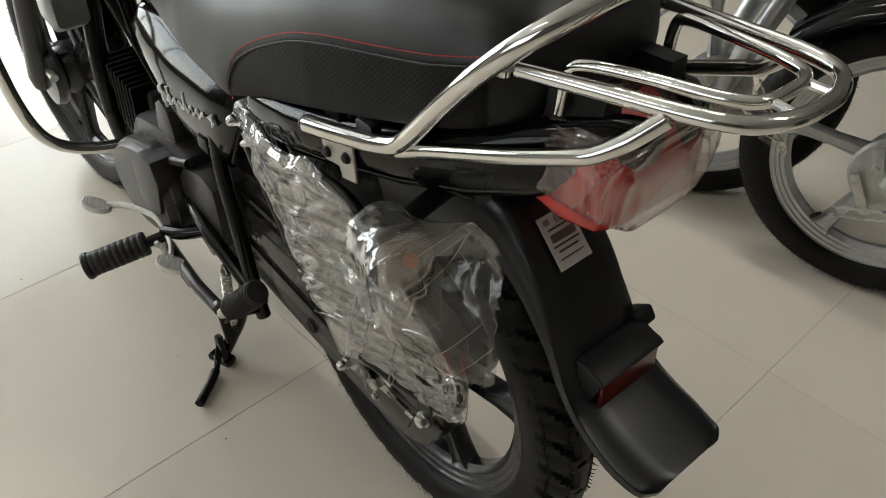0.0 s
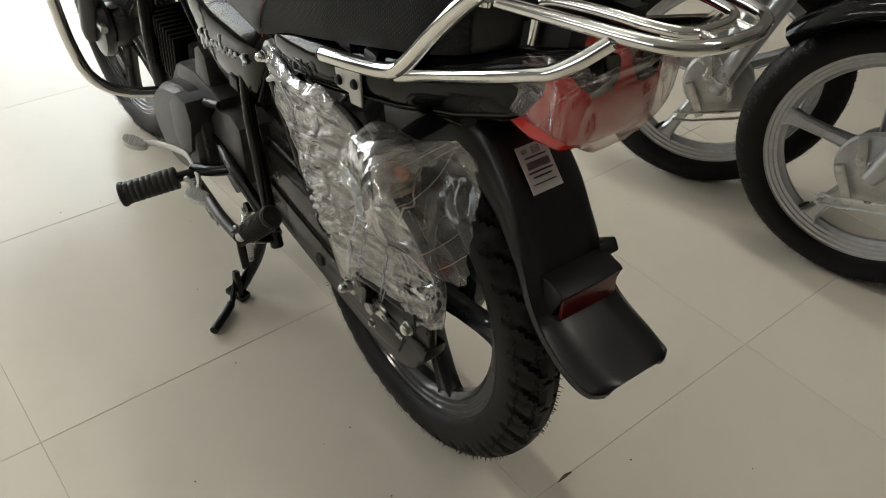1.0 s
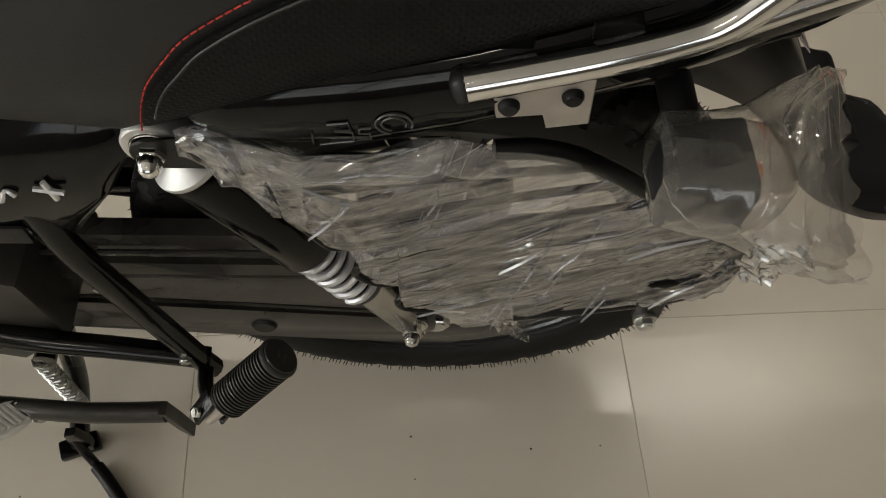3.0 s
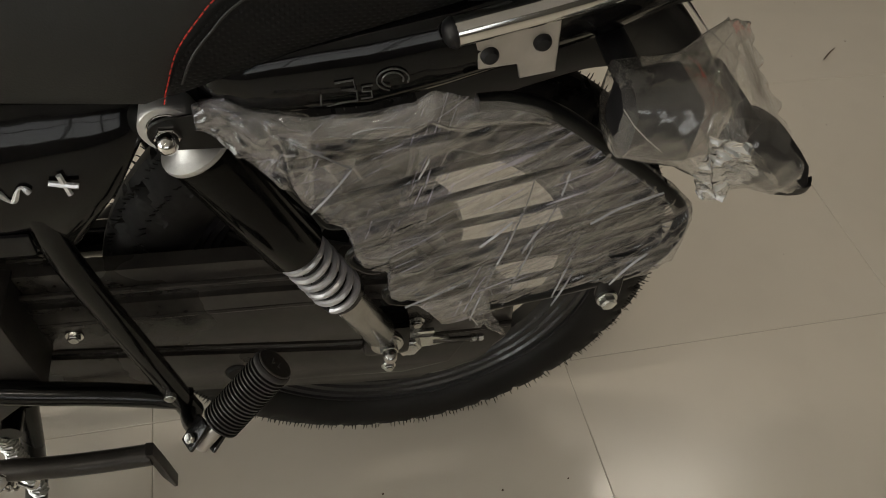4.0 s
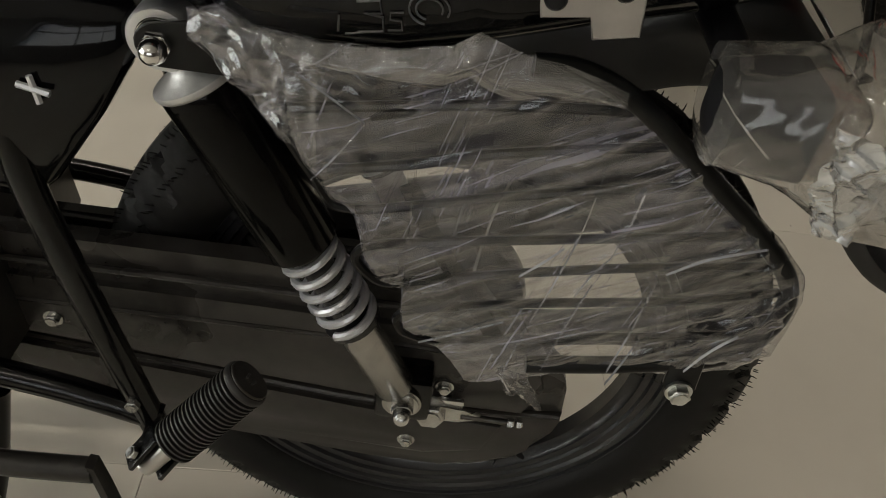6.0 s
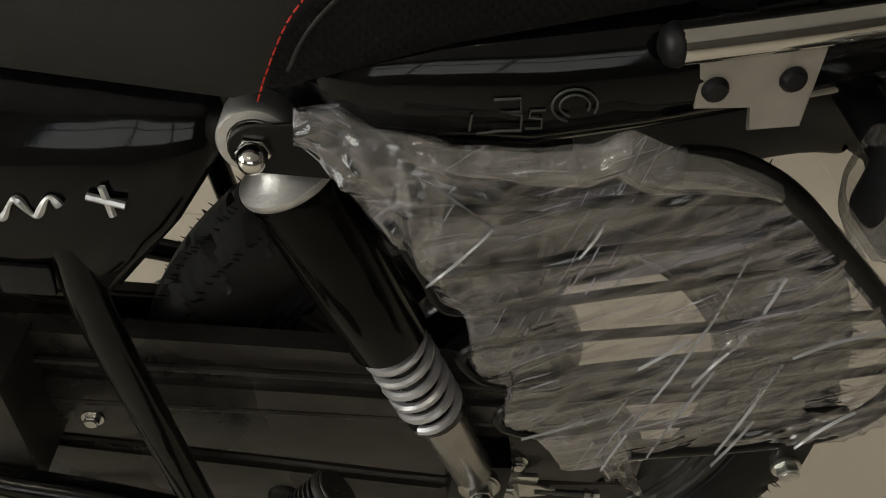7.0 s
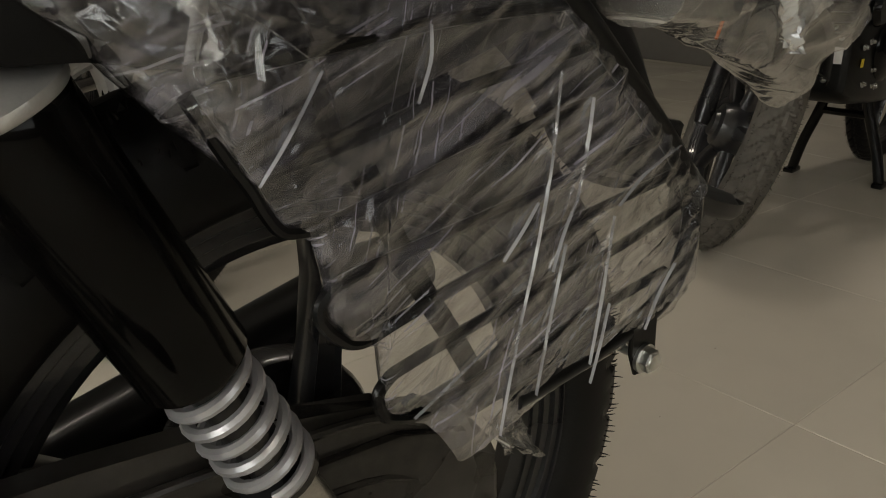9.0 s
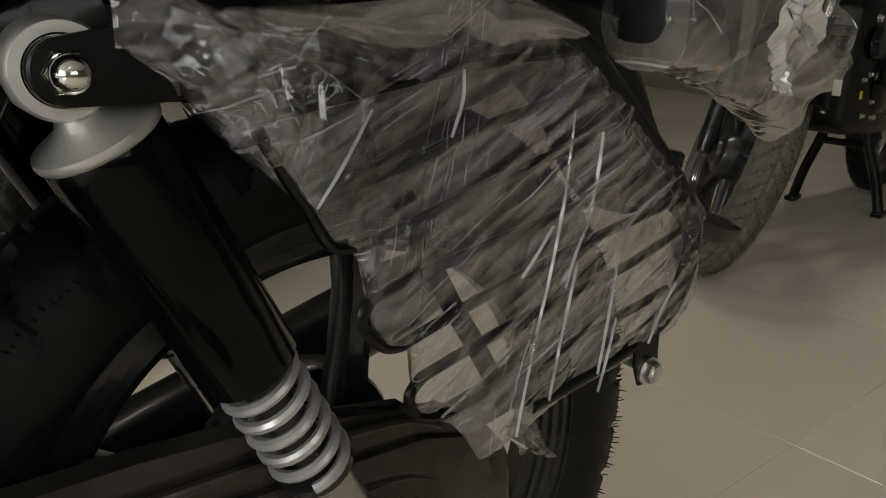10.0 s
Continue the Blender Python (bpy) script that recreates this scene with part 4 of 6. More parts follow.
for s in (1, -1):
    part("rack_link", pipe([(-0.414, s * 0.022, 0.902), (-0.441, s * 0.024, 0.901)], 0.004, 8, 1), chrome, carrier)
    part("lower_rail", pipe([(-0.132, s * 0.133, 0.768), (-0.183, s * 0.126, 0.789), (-0.262, s * 0.120, 0.821), (-0.318, s * 0.112, 0.845), (-0.337, s * 0.107, 0.854), (-0.356, s * 0.096, 0.870), (-0.374, s * 0.080, 0.891)], 0.0075, 14), chrome, carrier)
    part("end_plug", lathe(bmesh.new(), [(0.0102, 0.0), (0.0106, 0.001), (0.0104, 0.003), (0.0085, 0.0065), (0.005, 0.0085), (0, 0.009)], 20, along((0.001, s * 0.149, 0.7425), (0.05, s * 0.153, 0.732))), plastic_black, carrier)
    bm = slab(bmesh.new(), [(-0.012, 0.740), (-0.019, 0.708), (-0.046, 0.713), (-0.049, 0.699), (-0.074, 0.704), (-0.070, 0.752)], s * 0.141, s * 0.1445, 0.0008, 1)
    pl = part("mount_plate", bm, stay_steel, carrier, "grey steel mounting plate")
    for x, z in ((-0.025, 0.720), (-0.060, 0.729)):
        part("plate_bolt", lathe(bmesh.new(), [(0.0065, 0), (0.0063, 0.002), (0.0045, 0.0045), (0, 0.0055)], 18, at(x, s * 0.1445, z) if s > 0 else Matrix.Translation((x, s * 0.1445, z)) @ Matrix.Rotation(radians(90), 4, "X")), plastic_black, pl)
    part("rail_weld", lathe(bmesh.new(), [(0, -0.008), (0.010, -0.006), (0.0125, 0), (0.010, 0.006), (0, 0.008)], 16, Matrix.Translation((-0.236, s * 0.104, 0.886))), chrome, carrier)

# ---- tail lamp, rear mudguard, label, reflector ----
bm = bmesh.new()
secs = []
for x, w, lo, hi in ((-0.215, 0.062, 0.752, 0.815), (-0.235, 0.074, 0.745, 0.832), (-0.285, 0.078, 0.742, 0.838), (-0.318, 0.072, 0.744, 0.830), (-0.330, 0.056, 0.752, 0.815)):
    secs.append([(x, p, q) for p, q in rounded(0, (lo + hi) / 2, w, (hi - lo) / 2, 0.018)])
part("tail_lamp", loft(bm, secs), red_lens, bike, "red tail lamp lens", smooth=60)
part("lamp_housing", box(bmesh.new(), (0.09, 0.13, 0.10), pose(-0.18, 0, 0.77, 0, 18, 0), 0.015, 3), plastic_black, bike)

GUARD = [(0.02, 0.665), (-0.06, 0.690), (-0.13, 0.708), (-0.185, 0.704), (-0.217, 0.680), (-0.257, 0.640), (-0.288, 0.590), (-0.312, 0.540), (-0.337, 0.512), (-0.372, 0.495), (-0.410, 0.484), (-0.432, 0.479)]
gl = curve_points([(x, 0, z) for x, z in GUARD], 4)
bm = bmesh.new()
secs = []
for i, p in enumerate(gl):
    f = i / (len(gl) - 1)
    w = float(np.interp(f, (0, 0.35, 0.6, 0.72, 0.85, 0.95, 1), (0.058, 0.060, 0.062, 0.066, 0.070, 0.066, 0.050)))
    d = float(np.interp(f, (0, 0.3, 0.45, 0.6, 0.7, 0.9, 1), (0.075, 0.066, 0.042, 0.022, 0.018, 0.020, 0.012)))
    a, b = gl[max(i - 1, 0)], gl[min(i + 1, len(gl) - 1)]
    tan = (b - a).normalized()
    nor = Vector((tan.z, 0, -tan.x))
    if nor.x > 0 and nor.z < 0:
        nor = -nor
    prof = [(w, -d), (w * 1.0, -d * 0.45), (w * 0.93, -0.010), (w * 0.78, -0.002), (w * 0.4, 0), (-w * 0.4, 0), (-w * 0.78, -0.002), (-w * 0.93, -0.010), (-w, -d * 0.45), (-w, -d)]
    p = p + Vector((0, -0.004 * f, 0))
    ring = [p + Vector((0, y, 0)) + nor * k for y, k in prof]
    ring += [p + Vector((0, y * 0.94, 0)) + nor * (k - 0.004) for y, k in reversed(prof)]
    secs.append(ring)
part("rear_mudguard", loft(bm, secs), mudguard_plastic, bike, "black plastic rear mudguard with flared flap", smooth=60)
# hood and reflector
hood = bmesh.new()
hood_line = [(-0.303, 0.560), (-0.316, 0.5595), (-0.337, 0.556), (-0.342, 0.552), (-0.340, 0.547), (-0.335, 0.545), (-0.330, 0.515), (-0.318, 0.505)]
slab(hood, hood_line, -0.056, 0.044, 0.003)
rh = part("reflector_holder", hood, plastic_black, bike)
part("holder_wing", box(bmesh.new(), (0.03, 0.03, 0.02), pose(-0.298, -0.062, 0.553, 0, 35, 0), 0.005), plastic_black, rh)
part("reflector", box(bmesh.new(), (0.006, 0.090, 0.034), pose(-0.3365, -0.006, 0.5305, 0, 2, 0), 0.002), dark_red_lens, rh, "dark red rear reflector")
# paper label
tl, br = Vector((-0.2185, 0.030, 0.684)), Vector((-0.2605, -0.014, 0.642))
across = Vector((0, -1, 0.02)).normalized()
down = Vector((br.x - tl.x, 0, br.z - tl.z)).normalized()
up_n = Vector((-0.72, 0, 0.69)).normalized()
LW, LH = 0.046, 0.058
lm = Matrix((across, -down, up_n)).transposed().to_4x4()
lm.translation = Vector((-0.2372, 0.008, 0.6632)) + up_n * 0.004
lab = part("label", box(bmesh.new(), (LW, LH, 0.0006), lm), paper, bike, "white printed paper label with bar code")
bm = bmesh.new()
rnd = random.Random(4)
x = -0.016
while x < 0.018:
    w = rnd.choice((0.0005, 0.0008, 0.0012))
    box(bm, (w, 0.009, 0.0004), lm @ Matrix.Translation((x, 0.004, 0.0005)))
    x += w + rnd.choice((0.0006, 0.0010))
for z, w in ((0.0135, 0.030), (-0.0045, 0.036), (-0.0105, 0.028), (-0.0185, 0.034)):
    x = -w / 2
    while x < w / 2:
        b = rnd.uniform(0.0012, 0.0024)
        box(bm, (b, 0.0022 if z > -0.015 else 0.0014, 0.0004), lm @ Matrix.Translation((x + b / 2, z, 0.0005)))
        x += b + 0.0007
for cx, cy, sx, sy in ((0.004, 0.0248, 0.011, 0.0006), (0.004, 0.0176, 0.011, 0.0006), (-0.0015, 0.0212, 0.0006, 0.0076), (0.0095, 0.0212, 0.0006, 0.0076)):
    box(bm, (sx, sy, 0.0004), lm @ Matrix.Translation((cx, cy, 0.0005)))
part("label_print", bm, ink, lab)
fc = bpy.data.curves.new("label_number", "FONT")
fc.body, fc.size, fc.extrude, fc.align_x = "03", 0.008, 0.0002, "CENTER"
ft = new("label_number", fc)
ft.data.materials.append(ink)
ft.parent = lab
ft.matrix_basis = lm @ Matrix.Translation((-0.013, 0.0190, 0.0006))
fc = bpy.data.curves.new("label_word", "FONT")
fc.body, fc.size, fc.extrude, fc.align_x = "OK", 0.0065, 0.0002, "CENTER"
ft = new("label_word", fc)
ft.data.materials.append(ink)
ft.parent = lab
ft.matrix_basis = lm @ Matrix.Translation((0.004, 0.0188, 0.0006))

# ---- side cover, tank edge, emblem bars ----
def cover_y(y, x, z):
    """The cover swells at mid height and falls away towards its top and front."""
    return y - 0.10 * max(0, x - 0.42) - 5.0 * max(0, z - 0.612) ** 2 - 1.5 * max(0, 0.612 - z) ** 2


def cover(s):
    bm = bmesh.new()
    out = [(0.208, 0.676), (0.207, 0.650), (0.235, 0.600), (0.276, 0.540), (0.296, 0.520), (0.335, 0.522), (0.400, 0.541), (0.470, 0.580), (0.540, 0.622), (0.585, 0.652), (0.570, 0.680), (0.500, 0.690), (0.400, 0.692), (0.300, 0.690), (0.235, 0.688)]
    c = Vector((0.36, 0, 0.63))
    rings = []
    for shrink, y in ((1.0, 0.108), (1.0, 0.124), (0.97, 0.132), (0.86, 0.1375), (0.55, 0.1405), (0.2, 0.1415)):
        rings.append([bm.verts.new((c.x + (x - c.x) * shrink, s * cover_y(y, c.x + (x - c.x) * shrink, c.z + (z - c.z) * shrink), c.z + (z - c.z) * shrink)) for x, z in out])
    for a, b in zip(rings, rings[1:]):
        for k in range(len(out)):
            bm.faces.new((a[k], a[(k + 1) % len(out)], b[(k + 1) % len(out)], b[k]))
    bm.faces.new(rings[-1])
    bmesh.ops.subdivide_edges(bm, edges=[e for e in bm.edges], cuts=1, use_grid_fill=True, smooth=0.3)
    return bm


for s in (1, -1):
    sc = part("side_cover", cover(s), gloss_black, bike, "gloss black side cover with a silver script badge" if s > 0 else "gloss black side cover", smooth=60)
    if s > 0:
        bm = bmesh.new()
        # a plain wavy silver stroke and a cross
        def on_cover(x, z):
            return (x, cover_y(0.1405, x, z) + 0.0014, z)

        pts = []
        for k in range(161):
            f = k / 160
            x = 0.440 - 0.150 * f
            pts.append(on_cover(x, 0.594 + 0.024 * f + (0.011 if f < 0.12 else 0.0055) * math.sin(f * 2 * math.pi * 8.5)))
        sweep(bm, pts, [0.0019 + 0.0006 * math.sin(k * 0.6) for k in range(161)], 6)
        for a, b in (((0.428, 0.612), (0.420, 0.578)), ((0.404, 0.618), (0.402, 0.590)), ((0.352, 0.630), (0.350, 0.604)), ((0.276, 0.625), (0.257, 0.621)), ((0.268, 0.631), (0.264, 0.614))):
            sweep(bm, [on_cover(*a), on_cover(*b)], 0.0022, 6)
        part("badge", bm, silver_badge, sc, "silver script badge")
        part("cover_slot", box(bmesh.new(), (0.030, 0.004, 0.022), pose(0.318, 0.1395, 0.562), 0.003), plastic_black, sc)
# fuel tank
bm = bmesh.new()
secs = []
for x, w, lo, hi in ((0.52, 0.06, 0.72, 0.80), (0.56, 0.10, 0.70, 0.86), (0.66, 0.125, 0.69, 0.91), (0.80, 0.135, 0.69, 0.94), (0.92, 0.13, 0.70, 0.94), (1.0, 0.10, 0.73, 0.90), (1.03, 0.06, 0.76, 0.86)):
    secs.append([(x, p, q) for p, q in rounded(0, (lo + hi) / 2, w, (hi - lo) / 2, min(0.045, w * 0.5))])
part("fuel_tank", loft(bm, secs), gloss_black, bike, "gloss black fuel tank", smooth=60)

# ---- engine and front end ----
bm = bmesh.new()
secs = []
for y, sc in ((-0.13, 0.8), (-0.115, 0.97), (0.0, 1.0), (0.09, 1.0), (0.10, 0.97)):
    secs.append([(0.57 + (x - 0.57) * sc, y, 0.37 + (z - 0.37) * sc) for x, z in ((0.40, 0.27), (0.50, 0.255), (0.66, 0.26), (0.74, 0.30), (0.75, 0.37), (0.71, 0.42), (0.60, 0.435), (0.45, 0.43), (0.39, 0.40), (0.38, 0.33))])
eng = part("engine", loft(bm, secs), engine_grey, bike, "dark grey painted four-stroke engine")
def side_lid(name, pts, y0, y1, bulge):
    bm = bmesh.new()
    cx, cz = sum(p[0] for p in pts) / len(pts), sum(p[1] for p in pts) / len(pts)
    p2 = [(v.x, v.z) for v in curve_points([(x, 0, z) for x, z in pts], 4, True)]
    secs = []
    for sh, y in ((1, y0), (1, y1 - bulge), (0.985, y1 - bulge * 0.75), (0.93, y1 - bulge * 0.6), (0.90, y1 - bulge * 0.2), (0.87, y1), (0.5, y1 + 0.0015), (0.2, y1 + 0.002)):
        secs.append([(cx + (x - cx) * sh, y, cz + (z - cz) * sh) for x, z in p2])
    return part(name, loft(bm, secs), engine_grey, eng)


side_lid("generator_cover", [(0.495, 0.290), (0.59, 0.248), (0.685, 0.246), (0.742, 0.295), (0.735, 0.355), (0.665, 0.410), (0.56, 0.440), (0.505, 0.410), (0.485, 0.345)], 0.09, 0.155, 0.02)
bm = bmesh.new()
slab(bm, [(0.355, 0.34), (0.365, 0.445), (0.40, 0.456), (0.465, 0.440), (0.492, 0.408), (0.482, 0.31), (0.42, 0.28)], 0.06, 0.124, 0.005, 2)
part("sprocket_cover", bm, engine_grey, eng)
bm = bmesh.new()
slab(bm, [(0.49, 0.42), (0.505, 0.52), (0.53, 0.535), (0.552, 0.52), (0.575, 0.43)], 0.06, 0.115, 0.01, 2)
part("breather_cover", bm, engine_grey, eng)
cyl = part("cylinder", box(bmesh.new(), (0.15, 0.12, 0.10), pose(0.80, 0, 0.40, 0, -8, 0), 0.01), engine_grey, eng, "finned dark grey cylinder")
fin = None
for k in range(9):
    if fin is None:
        ob = fin = part("fin", box(bmesh.new(), (0.005, 0.18, 0.12), None, 0.002, 1), satin_black, cyl)
    else:
        ob = new("fin", fin.data)
        ob.parent = cyl
    ob.matrix_basis = pose(0.745 + 0.016 * k, 0, 0.40 + 0.002 * k, 0, -8, 0)
for k in range(7):
    a = radians(20 + 51 * k)
    part("cover_bolt", nut(bmesh.new(), at(0.59 + 0.098 * math.cos(a), 0.136, 0.345 + 0.074 * math.sin(a)), 0.0055, 0.006, washer=0.007), dark_steel, eng)
part("cover_step", slab(bmesh.new(), [(0.495, 0.405), (0.515, 0.335), (0.56, 0.300), (0.60, 0.330), (0.60, 0.40), (0.56, 0.438), (0.51, 0.440)], 0.09, 0.162, 0.004, 2), engine_grey, eng)
part("crankcase_top", slab(bmesh.new(), [(0.44, 0.43), (0.45, 0.462), (0.56, 0.470), (0.64, 0.455), (0.66, 0.42)], 0.02, 0.118, 0.006, 2), engine_grey, eng)
part("cover_rod", pipe([(0.53, 0.125, 0.425), (0.45, 0.118, 0.452)], 0.008, 10, 1), engine_grey, eng)
bm = bmesh.new()
rnd = random.Random(3)
for k in range(6):
    sweep(bm, [(0.645 - 0.013 * k, 0.1535, 0.375 + 0.010 * rnd.random()), (0.640 - 0.013 * k, 0.1535, 0.355)], 0.003, 5)
part("raised_mark", bm, engine_grey, eng)
part("carburettor", box(bmesh.new(), (0.07, 0.07, 0.09), pose(0.62, 0.02, 0.55, 0, 15, 0), 0.012), cast_alloy, eng)
part("air_hose", pipe([(0.30, 0.04, 0.60), (0.45, 0.06, 0.58), (0.60, 0.03, 0.56)], 0.022, 12), rubber, eng)
part("cable", pipe([(0.60, 0.08, 0.50), (0.63, 0.10, 0.60), (0.72, 0.11, 0.70), (0.9, 0.08, 0.80)], 0.003, 6), rubber, eng)
part("exhaust_pipe", pipe([(0.92, -0.04, 0.42), (0.95, -0.06, 0.32), (0.80, -0.11, 0.22), (0.50, -0.14, 0.215), (0.34, -0.155, 0.248)], 0.018, 12), chrome, bike)
part("silencer", lathe(bmesh.new(), [(0.02, 0), (0.036, 0.04), (0.039, 0.10), (0.040, 0.55), (0.032, 0.60), (0.012, 0.61)], 28, along((0.36, -0.155, 0.244), (-0.28, -0.170, 0.413))), satin_black, bike, "satin black silencer")

# rider footrest and gear lever
fm = along((0.50, 0.155, 0.300), (0.550, 0.299, 0.268))
fl = (Vector((0.550, 0.299, 0.268)) - Vector((0.50, 0.155, 0.300))).length
prof = [(0.011, 0.045)]
for k in range(9):
    z0 = 0.047 + (fl - 0.056) * k / 9
    prof += [(0.0208, z0), (0.0218, z0 + 0.002), (0.0218, z0 + 0.008), (0.0208, z0 + 0.010)]
prof += [(0.0235, fl - 0.010), (0.0245, fl - 0.003), (0.0225, fl), (0, fl)]
fr = part("rider_footrest", lathe(bmesh.new(), prof, 24, fm), peg_rubber, bike, "black rubber rider footrest")
part("footrest_bar", lathe(bmesh.new(), [(0, -0.05), (0.010, -0.05), (0.010, 0.05), (0, 0.05)], 12, fm), frame_black, fr)
part("footrest_arm", pipe([(0.42, 0.11, 0.335), (0.46, 0.145, 0.318), (0.51, 0.165, 0.302)], 0.012, 10), frame_black, fr)
part("footrest_bolt", nut(bmesh.new(), fm @ Matrix.Translation((0.012, 0, 0.03)) @ Matrix.Rotation(radians(90), 4, "Y"), 0.006, 0.006), zinc, fr)
gp = part("gear_lever", pipe([(0.66, 0.205, 0.293), (0.63, 0.185, 0.300), (0.57, 0.170, 0.312), (0.53, 0.165, 0.315), (0.48, 0.170, 0.300), (0.43, 0.190, 0.308)], 0.0045, 10, flat=1.5), pedal_steel, bike, "steel heel-and-toe gear lever")


def pedal(name, x, y, z, yaw, label):
    m = pose(x, y, z, 0, -6, yaw)
    secs = []
    for h, k in ((-0.006, 0.9), (-0.004, 1.0), (0.003, 1.0), (0.005, 0.94)):
        secs.append([m @ Vector((0.030 * k * math.cos(a), 0.017 * k * math.sin(a), h)) for a in [2 * math.pi * i / 24 for i in range(24)]])
    pad = part(name, loft(bmesh.new(), secs), pedal_steel, bike, label)
    for k in range(-5, 6):
        w = 0.016 * math.sqrt(max(0.0, 1 - (k * 0.0052 / 0.030) ** 2)) * 0.9
        part("pedal_rib", box(bmesh.new(), (0.0026, 2 * w, 0.0024), m @ Matrix.Translation((k * 0.0052, 0, 0.0057)) @ Matrix.Rotation(radians(25), 4, "Z")), pedal_steel, pad)


pedal("toe_pedal", 0.672, 0.222, 0.294, 30, "ribbed metal toe pedal")
pedal("heel_pedal", 0.418, 0.196, 0.302, 30, "ribbed metal heel pedal")

part("front_stay", pipe([(0.90, 0.06, 0.62), (0.87, 0.085, 0.50), (0.85, 0.095, 0.38), (0.84, 0.085, 0.28), (0.80, 0.06, 0.24)], 0.019, 12), frame_black, bike)
# crash bar, fork, front mudguard, horn, indicator
part("crash_bar", pipe([(0.80, -0.02, 0.33), (0.80, 0.08, 0.318), (0.805, 0.15, 0.325), (0.805, 0.20, 0.345), (0.802, 0.235, 0.375), (0.80, 0.257, 0.42), (0.80, 0.272, 0.50), (0.805, 0.275, 0.60), (0.82, 0.245, 0.70), (0.86, 0.16, 0.76), (0.90, 0.04, 0.74)], 0.0115, 12), chrome, bike, "chrome engine crash bar")
for s in (1, -1):
    top, low = Vector((1.075, s * 0.085 + 0.01, 0.86)), Vector((1.215, s * 0.085 + 0.04, 0.312))
    fk = part("fork_leg", lathe(bmesh.new(), [(0, 0.28), (0.024, 0.28), (0.026, 0.30), (0.026, 0.57), (0.018, 0.60), (0, 0.60)], 20, along(top, low)), alloy_black, bike)
    part("stanchion", lathe(bmesh.new(), [(0, -0.04), (0.0155, -0.04), (0.0155, 0.30), (0, 0.30)], 18, along(top, low)), chrome, fk)
bm = bmesh.new()
secs = []
for k in range(21):
    a = radians(28 + 120 * k / 20)
    c = Vector((1.215, 0.04, 0.306))
    secs.append([c + Vector((r * math.cos(a), y, r * math.sin(a))) for y, r in ((0.062, 0.30), (0.06, 0.325), (0.045, 0.340), (0, 0.345), (-0.045, 0.340), (-0.06, 0.325), (-0.062, 0.30), (-0.058, 0.30), (-0.056, 0.323), (-0.043, 0.336), (0, 0.341), (0.043, 0.336), (0.056, 0.323), (0.058, 0.30))])
part("front_mudguard", loft(bm, secs), gloss_black, bike, "gloss black front mudguard", smooth=60)
part("front_brake_arm", pipe([(1.215, 0.10, 0.306), (1.173, 0.115, 0.33), (1.123, 0.12, 0.335)], 0.009, 8), zinc, bike)
part("brake_plate", lathe(bmesh.new(), [(0, 0.05), (0.07, 0.05), (0.075, 0.06), (0.07, 0.075), (0.03, 0.082), (0, 0.082)], 32, at(1.215, 0.04, 0.306)), alloy_black, bike)
bm = bmesh.new()
secs = [[(x, p, q) for p, q in rounded(0.115, z, w, h, 0.012)] for x, z, w, h in ((0.86, 0.575, 0.03, 0.03), (0.875, 0.58, 0.036, 0.045), (0.93, 0.595, 0.036, 0.05), (0.945, 0.60, 0.03, 0.04))]
part("fork_shroud", loft(bm, secs), silver_grey, bike, "grey painted steering shroud")
ir = part("indicator_front", lathe(bmesh.new(), [(0, 0), (0.028, 0.004), (0.032, 0.02), (0.024, 0.05), (0, 0.06)], 20, along((0.99, 0.16, 0.64), (0.90, 0.16, 0.63))), orange_lens, bike, "orange front indicator lens")

# ---- saree guard: bent rods in a tubular frame on the left side ----
def guard_y(x):
    """The guard stands off most at its front and draws in towards the rear."""
    return 0.155 - 0.020 * min(1.0, max(0.0, (0.08 - x) / 0.30))


RODS = (
    [(0.122, 0.634), (0.108, 0.610), (0.099, 0.596), (0.094, 0.586), (0.088, 0.577), (0.081, 0.574), (0.065, 0.574), (0.034, 0.580), (-0.05, 0.598), (-0.150, 0.614)],
    [(-0.198, 0.578), (-0.13, 0.570), (-0.057, 0.561), (0.022, 0.551), (0.056, 0.546), (0.067, 0.541), (0.0705, 0.532), (0.062, 0.520), (0.049, 0.5125), (0.025, 0.517), (-0.03, 0.528), (-0.11, 0.541), (-0.215, 0.553)],
    [(-0.224, 0.530), (-0.15, 0.514), (-0.047, 0.502), (0.021, 0.491), (0.033, 0.487), (0.039, 0.480), (0.0365, 0.470), (0.030, 0.4645), (0.011, 0.460), (-0.033, 0.464), (-0.10, 0.472), (-0.205, 0.484)],
    [(0.100, 0.599), (0.041, 0.610), (-0.01, 0.623), (-0.120, 0.640)],
    [(0.115, 0.640), (0.0, 0.655), (-0.095, 0.660)],
)
FRAME = [(-0.02, 0.683), (-0.05, 0.681), (-0.086, 0.664), (-0.134, 0.625), (-0.190, 0.577), (-0.222, 0.543), (-0.231, 0.514), (-0.223, 0.480), (-0.196, 0.458), (-0.13, 0.446), (-0.06, 0.440)]
guard = part("leg_guard", pipe([(x, guard_y(x), z) for x, z in FRAME], 0.0068, 12), satin_black, bike, "black rod leg guard wrapped in film")
for rod in RODS:
    part("rod", pipe([(x, guard_y(x), z) for x, z in rod], 0.0033, 8), satin_black, guard)
bm = bmesh.new()
sweep(bm, [(x, guard_y(x) - 0.0045, z) for x, z in ((0.041, 0.592), (0.033, 0.576), (0.022, 0.552), (0.005, 0.523), (-0.014, 0.494), (-0.033, 0.462), (-0.042, 0.443))], 0.0065, 4, flat=0.25, up=(0, 1, 0))
part("strap", bm, satin_black, guard)
